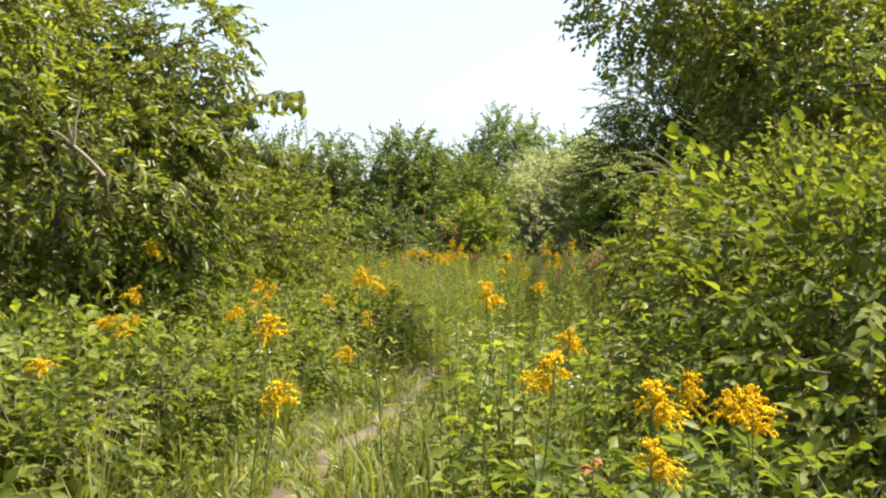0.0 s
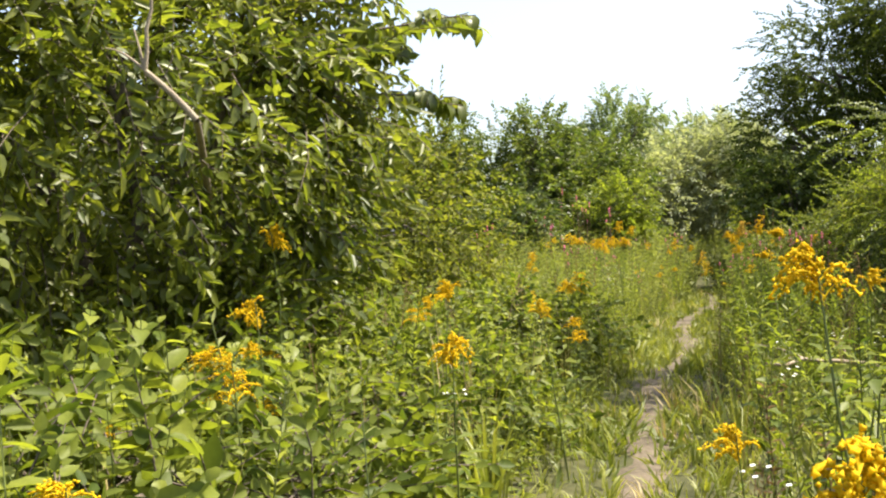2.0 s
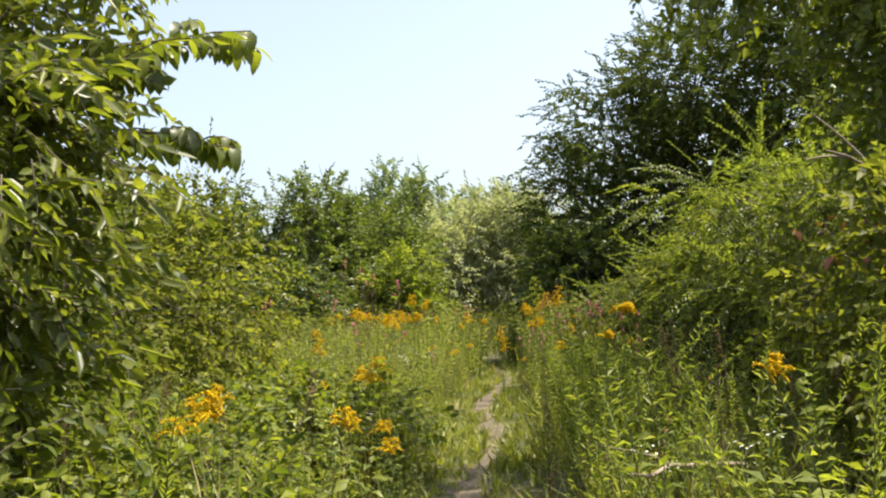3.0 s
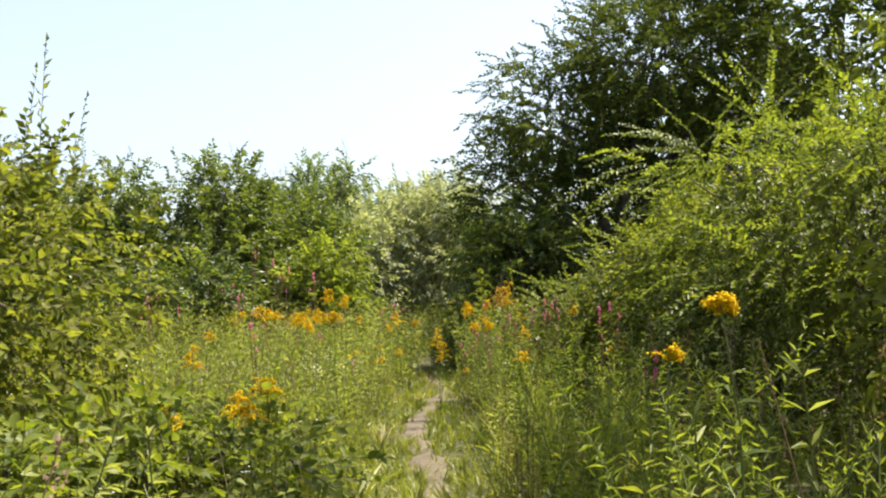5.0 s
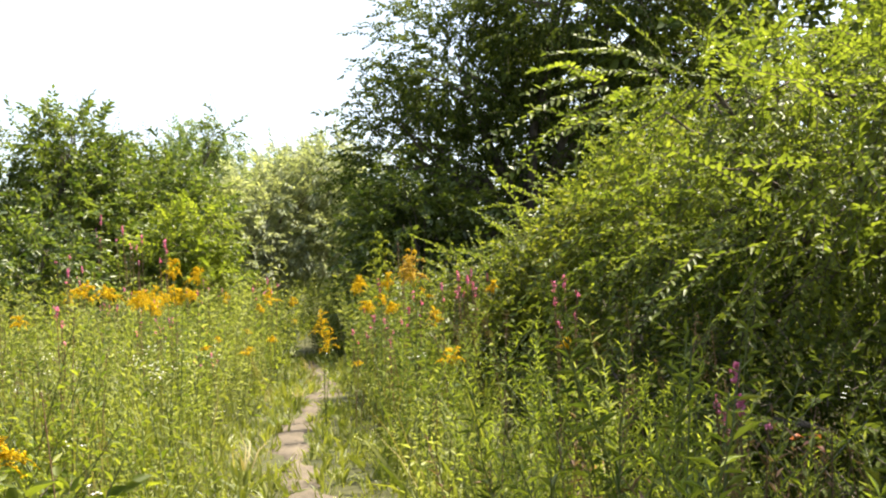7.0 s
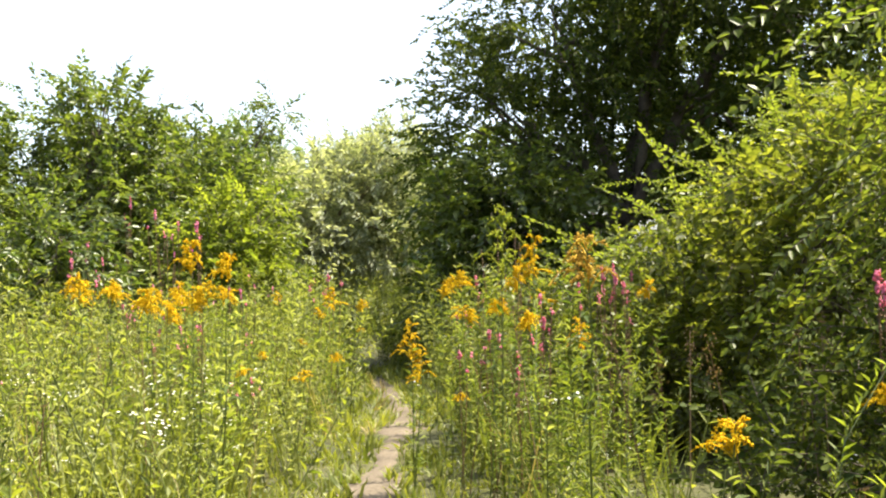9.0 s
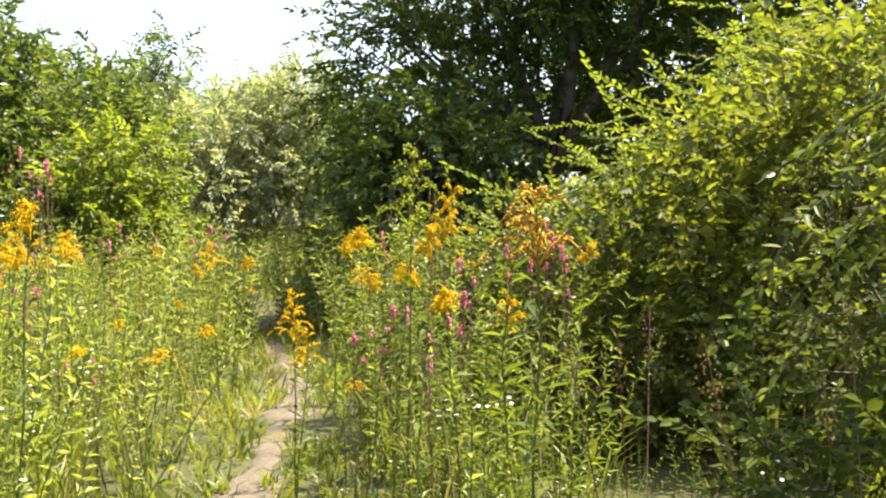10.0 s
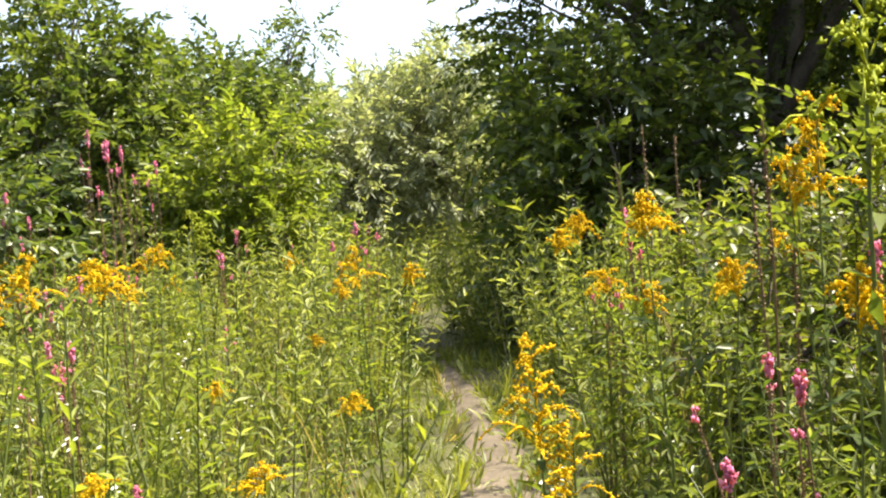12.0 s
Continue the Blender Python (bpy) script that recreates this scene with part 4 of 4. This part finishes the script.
for k in range(5):
    d = Soup()
    stalk = arc((0, 0, 0), (g.normal(0, 0.06), g.normal(0, 0.06), 0.6), 0, 4)
    d.add(*tube(stalk, np.linspace(0.002, 0.001, 4), 3), 1)
    for i in range(5):
        c = stalk[-1] + (g.normal(0, 0.035), g.normal(0, 0.035), g.normal(0, 0.02))
        d.add([c + (0.008, 0, 0), c + (0, 0.008, 0.002), c + (-0.008, 0, 0), c + (0, -0.008, -0.002)], [(0, 1, 2), (0, 2, 3)], 0)
    sow(s, g, [d.arrays()], 80, (-3.5, 0.8, 17, 24), clear(0.3, -5, 0), (0.8, 1.2))
    sow(s, g, [d.arrays()], 30, (-2.5, 3.0, 5, 20), clear(0.3), (0.7, 1.1))
tagged(part("white_fleabane", s, [WHITE, STEM]), "tiny white daisy-like flowers scattered among the herbs", "wildflowers", kind="stuff")

# ---- flowers ----
def floret_line(s, rng, pts, n, size, slot, jitter):
    """Tiny florets crowded along a curve."""
    t = np.linspace(0, 1, len(pts))
    u = rng.random(n)
    p = np.stack([np.interp(u, t, pts[:, k]) for k in range(3)], 1) + rng.normal(0, jitter, (n, 3))
    tet = np.array([(1, 1, 1), (1, -1, -1), (-1, 1, -1), (-1, -1, 1)]) * 0.6
    f = np.array([(0, 1, 2), (0, 3, 1), (0, 2, 3), (1, 3, 2)])
    d = rng.normal(0, 1, (n, 3))
    s.scatter((tet, f, np.full(4, slot)), p, rot_to(d, rng.uniform(0, 6, n)), size * rng.uniform(0.6, 1.3, n))


def goldenrod(seed, plume, mat, shade="golden-yellow", spread=0.085, thick=1.0):
    """One metre of goldenrod: stalk, narrow leaves and a one-sided plume of arching yellow sprays."""
    rng = np.random.default_rng(seed)
    root = empty("goldenrod", (0, 0, 0), "flowering goldenrod with an arching %s plume" % shade, "wildflower", "goldenrods in flower")
    tip = np.array([rng.normal(0, 0.05), rng.normal(0, 0.05), 1.0])
    st = Soup().add(*tube(arc((0, 0, 0), tip, 0, 5, 0.006, rng), np.linspace(0.005, 0.002, 5), 5))
    part("stem", st, STEM, root)
    lv = Soup()
    for i in range(34):
        u = 0.12 + 0.75 * i / 34
        a = i * 2.4
        d = np.array([[math.cos(a), math.sin(a), rng.uniform(0.1, 0.8)]])
        v, f, m = leaf(0.10 * (1.15 - 0.6 * u) * rng.uniform(0.8, 1.2), 0.018, 0.2, rng.uniform(0.1, 0.6))
        lv.add(v @ rot_to(d, np.array([rng.normal(0, 0.3)]))[0].T + tip * u, f, 0)
    tagged(part("leaves", lv, HERB_DARK, root), kind="stuff")
    fl = Soup()
    side = rng.uniform(0, 6.28)
    for i in range(20):
        u = 1 - plume * (i / 20) ** 0.9
        a = side + rng.normal(0, 1.2)
        reach = 0.02 + spread * ((i + 3) / 23) ** 0.7 * rng.uniform(0.45, 1.4)
        b = tip * u
        e = b + np.array([math.cos(a) * reach, math.sin(a) * reach, reach * rng.uniform(-0.15, 0.4)])
        pts = arc(b, e, reach * rng.uniform(0.2, 0.45), 7)
        tv, tf = tube(pts, np.array([0.001, 0.0018, 0.003, 0.0034, 0.0032, 0.0025, 0.001]) * 0.6 * thick * rng.uniform(0.8, 1.15), 4)
        fl.add(tv + rng.normal(0, 0.0013, tv.shape), tf, 0)
        floret_line(fl, rng, pts[1:], 18, 0.0045, 0, 0.0044)
    tagged(part("flower_plume", fl, [mat, STEM], root, "yellow arching flower plume"), kind="stuff")
    return root


def loosestrife(seed, pink=True):
    """Purple loosestrife one metre tall: brown stalks with a pink spike on top."""
    rng = np.random.default_rng(seed)
    root = empty("loosestrife", (0, 0, 0), "purple loosestrife with a bright pink flower spike" if pink else "dry brown seed stalks of faded loosestrife", "wildflower", "loosestrife in flower" if pink else "dry seed stalks")
    lv = Soup()
    for k in range(3):
        foot = np.array([rng.normal(0, 0.02), rng.normal(0, 0.02), 0])
        h = 1.0 if k == 0 else rng.uniform(0.75, 0.95)
        tip = np.array([rng.normal(0, 0.04) * (1 + k), rng.normal(0, 0.04) * (1 + k), h])
        stem = part("stem", Soup().add(*tube(arc(foot, tip, 0, 5, 0.006, rng), np.linspace(0.005, 0.003, 5), 5)), DRY_STEM, root)
        for i in range(14):
            u = 0.1 + 0.6 * i / 14
            d = np.array([[math.cos(i * 1.7), math.sin(i * 1.7), rng.uniform(0.1, 0.7)]])
            v, f, m = leaf(0.07 * rng.uniform(0.7, 1.2), 0.016, 0.2, 0.2)
            lv.add(v @ rot_to(d, np.zeros(1))[0].T + foot + (tip - foot) * u, f, 0)
        sp = Soup()
        pts = arc(foot + (tip - foot) * (0.97 if k else 0.95), tip, 0, 4)
        floret_line(sp, rng, pts, 54 if k == 0 else 12, 0.0083, 0, 0.0075)
        if not pink:
            pts = arc(foot + (tip - foot) * 0.6, tip, 0, 4)
        else:
            tagged(part("flower_spike", sp, PINK, stem, "bright pink flower spike"), kind="stuff")
        seed_s = Soup()
        pts = arc(foot + (tip - foot) * 0.72, foot + (tip - foot) * (0.95 if pink else 1.0), 0, 4)
        floret_line(seed_s, rng, pts, 40, 0.006, 0, 0.004)
        tagged(part("seed_spike", seed_s, DRY_STEM, stem, "faded brown seed spike below the flowers"), kind="stuff")
    tagged(part("leaves", lv, HERB_DARK, root), kind="stuff")
    return root


def plant_all(kinds, spots, seed, wide=1.0):
    """The kinds go to the spots (x, y, tip height) in turn; the first of each is the built one."""
    rng = np.random.default_rng(seed)
    fresh, firsts = set(), []
    for i, (x, y, h) in enumerate(spots):
        k = kinds[i % len(kinds)]
        w = wide * (0.75 + 0.25 * h) * rng.uniform(0.85, 1.15)
        m = pose(x, y, -0.005, 0, 0, rng.uniform(0, 360)) @ Matrix.Diagonal((w, w, h, 1))
        if k in fresh:
            copy_thing(k, m)
        else:
            fresh.add(k)
            firsts.append((k, m))
    for k, m in firsts:
        k.matrix_basis = m


GOLD_START = [(-0.04, 19.00, 1.19), (-0.44, 19.50, 1.29), (-1.75, 5.00, 0.77), (-1.72, 6.00, 0.91), (-1.93, 7.00, 1.03)]
GOLD_LEFT = [(-2.32, 6.58, 0.64), (-2.51, 9.07, 0.96), (-2.33, 8.08, 0.76), (-2.46, 8.07, 0.77), (-0.06, 19.30, 1.15), (-1.89, 7.11, 0.65), (-1.62, 10.43, 0.86), (-2.09, 7.23, 0.83), (-2.26, 7.43, 0.80), (-1.74, 9.63, 0.82), (0.00, 20.13, 1.18), (-0.61, 12.63, 0.87)]
GOLD_MIDDLE = [(-1.03, 14.46, 1.03), (-0.41, 20.94, 1.26), (0.13, 19.83, 1.17), (0.60, 21.77, 1.37), (-0.55, 12.20, 0.92), (-0.75, 12.40, 0.86), (-0.62, 11.80, 0.85), (-0.95, 12.30, 0.82)]
GOLD_CLUMP = [(0.07, 19.31, 1.17), (1.33, 15.07, 0.86), (2.24, 15.71, 0.82)]
GOLD_END = [(0.62, 20.72, 0.70), (0.57, 19.30, 0.72), (0.74, 19.27, 0.67)]
PINK_FAR = [(3.20, 19.75, 1.21), (2.95, 19.49, 1.26), (-1.75, 20.16, 1.47), (-1.71, 20.66, 1.51), (-1.96, 21.22, 1.39), (-0.75, 22.01, 1.46), (-0.61, 16.92, 1.14), (0.26, 21.82, 1.73), (1.36, 12.40, 0.96), (1.36, 12.30, 0.88), (2.10, 15.41, 1.16), (1.45, 22.64, 1.27), (-0.08, 20.51, 0.92), (0.24, 20.41, 0.93), (2.30, 15.70, 1.19), (0.63, 17.84, 0.74)]
PINK_CLUMP = [(0.39, 19.46, 0.62), (0.54, 19.42, 0.64), (0.73, 18.75, 0.67), (0.12, 21.60, 1.13), (0.21, 20.54, 0.93), (0.69, 23.52, 1.16), (2.65, 18.92, 1.24), (2.72, 18.90, 1.20), (2.76, 18.89, 1.14), (2.50, 18.95, 1.15), (1.91, 18.06, 0.99), (1.72, 18.31, 0.92), (1.75, 17.89, 0.76), (1.52, 18.15, 0.83), (2.13, 26.26, 1.27)]
PINK_END = [(-0.50, 26.85, 2.33), (-0.16, 26.58, 2.14), (0.11, 26.73, 2.00), (-0.86, 25.07, 1.74), (0.13, 20.81, 0.92), (1.94, 18.86, 0.87), (2.23, 20.94, 0.91), (2.29, 20.93, 0.94), (1.99, 21.29, 1.03), (2.40, 20.92, 1.21), (1.65, 19.32, 0.89), (1.29, 18.51, 0.79), (0.64, 24.79, 1.17), (-0.40, 22.94, 1.06), (-0.26, 22.92, 1.05), (0.71, 22.73, 0.76), (-0.70, 25.04, 1.54), (2.20, 18.81, 1.09)]

GOLD_NEAR = [(-2.04, 7.88, 1.31), (-0.57, 3.04, 0.90), (-0.23, 4.85, 1.18), (0.29, 4.57, 1.13), (-0.70, 9.76, 0.72), (-0.72, 3.80, 1.04), (-1.11, 5.95, 0.97), (-0.67, 9.48, 0.66), (-1.46, 9.12, 0.98), (0.64, 8.28, 1.01), (0.37, 3.59, 1.00), (0.16, 2.76, 1.01), (-1.34, 7.66, 1.04), (-0.77, 8.43, 0.91), (-2.21, 7.62, 0.82), (0.57, 2.40, 0.98), (0.66, 2.55, 0.93), (0.60, 2.62, 0.96), (0.72, 2.50, 0.90), (0.54, 2.30, 0.87), (0.80, 2.65, 0.93), (-0.39, 5.34, 0.80)]
GOLD_TALL = [(2.26, 19.23, 1.44), (1.36, 18.68, 0.97), (2.24, 18.25, 0.96), (1.36, 18.66, 0.80)]
GOLD_SHORT = [(1.76, 17.52, 1.04), (1.65, 17.84, 1.25), (1.80, 19.08, 1.23), (2.14, 21.42, 1.13), (1.62, 18.07, 1.09), (2.94, 19.19, 1.14), (1.96, 19.16, 1.05), (1.96, 19.60, 0.98), (1.89, 23.43, 0.74), (1.38, 22.30, 0.97), (1.20, 22.39, 0.69), (1.50, 21.83, 1.03), (1.56, 18.95, 0.52), (0.14, 17.80, 1.42), (0.25, 17.75, 1.34), (0.15, 17.85, 1.20), (0.98, 19.99, 0.72), (2.32, 19.25, 1.30)]
GOLDENRODS = [goldenrod(400 + i, (0.10, 0.13, 0.085, 0.16, 0.11, 0.095)[i], GOLD) for i in range(6)] + [goldenrod(410, 0.15, LEMON, "greenish lemon-yellow")]
BUDDING = goldenrod(411, 0.24, LEMON, "budding yellow-green", 0.11, 0.6)
LOOSESTRIFES = [loosestrife(450 + i) for i in range(4)]
far_rng = np.random.default_rng(77)
GOLD_FAR = [(x, y, far_rng.uniform(0.95, 1.25)) for x, y in zip(far_rng.uniform(-1.5, 3.2, 24), far_rng.uniform(19.5, 26.5, 24))]
PINK_BAND = [(x, y, far_rng.uniform(1.0, 1.35)) for x, y in zip(far_rng.uniform(-3.0, 2.6, 16), far_rng.uniform(23.5, 27.0, 16))]
ALL_GOLD = GOLD_FAR + GOLD_START + GOLD_LEFT + GOLD_MIDDLE
plant_all(GOLDENRODS, [p for p in ALL_GOLD if abs(p[0] - trail_x(p[1])) > 0.42], 31, 1.05)
OCHRE_GOLD = goldenrod(425, 0.14, OCHRE, "fading ochre", 0.10)
TALL_GOLD = [goldenrod(440, 0.17, GOLD, spread=0.08), goldenrod(441, 0.24, GOLD, spread=0.085)]
plant_all([OCHRE_GOLD], [(1.56, 16.44, 1.33)], 41)
plant_all(TALL_GOLD, GOLD_TALL, 38)
NEAR_GOLD = [goldenrod(430 + i, (0.085, 0.11, 0.075, 0.09)[i], GOLD, spread=0.07) for i in range(4)]
plant_all(NEAR_GOLD, GOLD_SHORT + GOLD_NEAR + [p for p in GOLD_CLUMP + GOLD_END if abs(p[0] - trail_x(p[1])) > 0.42], 37, 0.95)
plant_all(LOOSESTRIFES, [p for p in PINK_BAND + PINK_FAR + PINK_CLUMP + PINK_END if abs(p[0] - trail_x(p[1])) > 0.42], 32, 0.65)
SEED_STALKS = [loosestrife(460, False), loosestrife(461, False)]
plant_all(SEED_STALKS, [(2.83, 21.83, 1.63), (2.92, 21.79, 1.56), (2.27, 19.47, 1.43), (3.14, 21.80, 1.33), (-0.03, 26.45, 1.93), (-0.56, 25.01, 1.47)], 33)


def red_sprig(seed):
    """A stalk that ends in a few leaves turned red."""
    rng = np.random.default_rng(seed)
    root = empty("red_sprig", (0, 0, 0), "slender weed with a few leaves turned orange-red", "weed", "reddened weeds")
    part("stem", Soup().add(*tube(arc((0, 0, 0), (0.02, 0.01, 1.0), 0, 5), np.linspace(0.004, 0.002, 5), 5)), DRY_STEM, root)
    for i in range(4):
        a = i * 1.7 + rng.normal(0, 0.3)
        v, f, m = leaf(0.045 * rng.uniform(0.7, 1.2), 0.026, 0.2, 0.4)
        v = v @ rot_to(np.array([[math.cos(a), math.sin(a), rng.uniform(-0.4, 0.3)]]), np.zeros(1))[0].T + (0.02, 0.01, 1.0 - 0.015 * i)
        part("leaf", Soup().add(v, f), RUST, root)
    return root


plant_all([red_sprig(470), red_sprig(471)], [(2.40, 21.01, 0.44), (2.31, 13.49, 0.55), (1.75, 14.17, 0.39), (0.39, 3.00, 0.71), (1.67, 12.46, 0.73)], 34)
plant_all([BUDDING], [(1.71, 18.07, 1.56)], 35, 1.25)
SMALL_HEADS = [goldenrod(420, 0.025, GOLD, spread=0.03), goldenrod(421, 0.03, GOLD, spread=0.035)]
plant_all(SMALL_HEADS, [(0.48, 10.01, 1.08), (0.65, 9.77, 1.22)], 36)
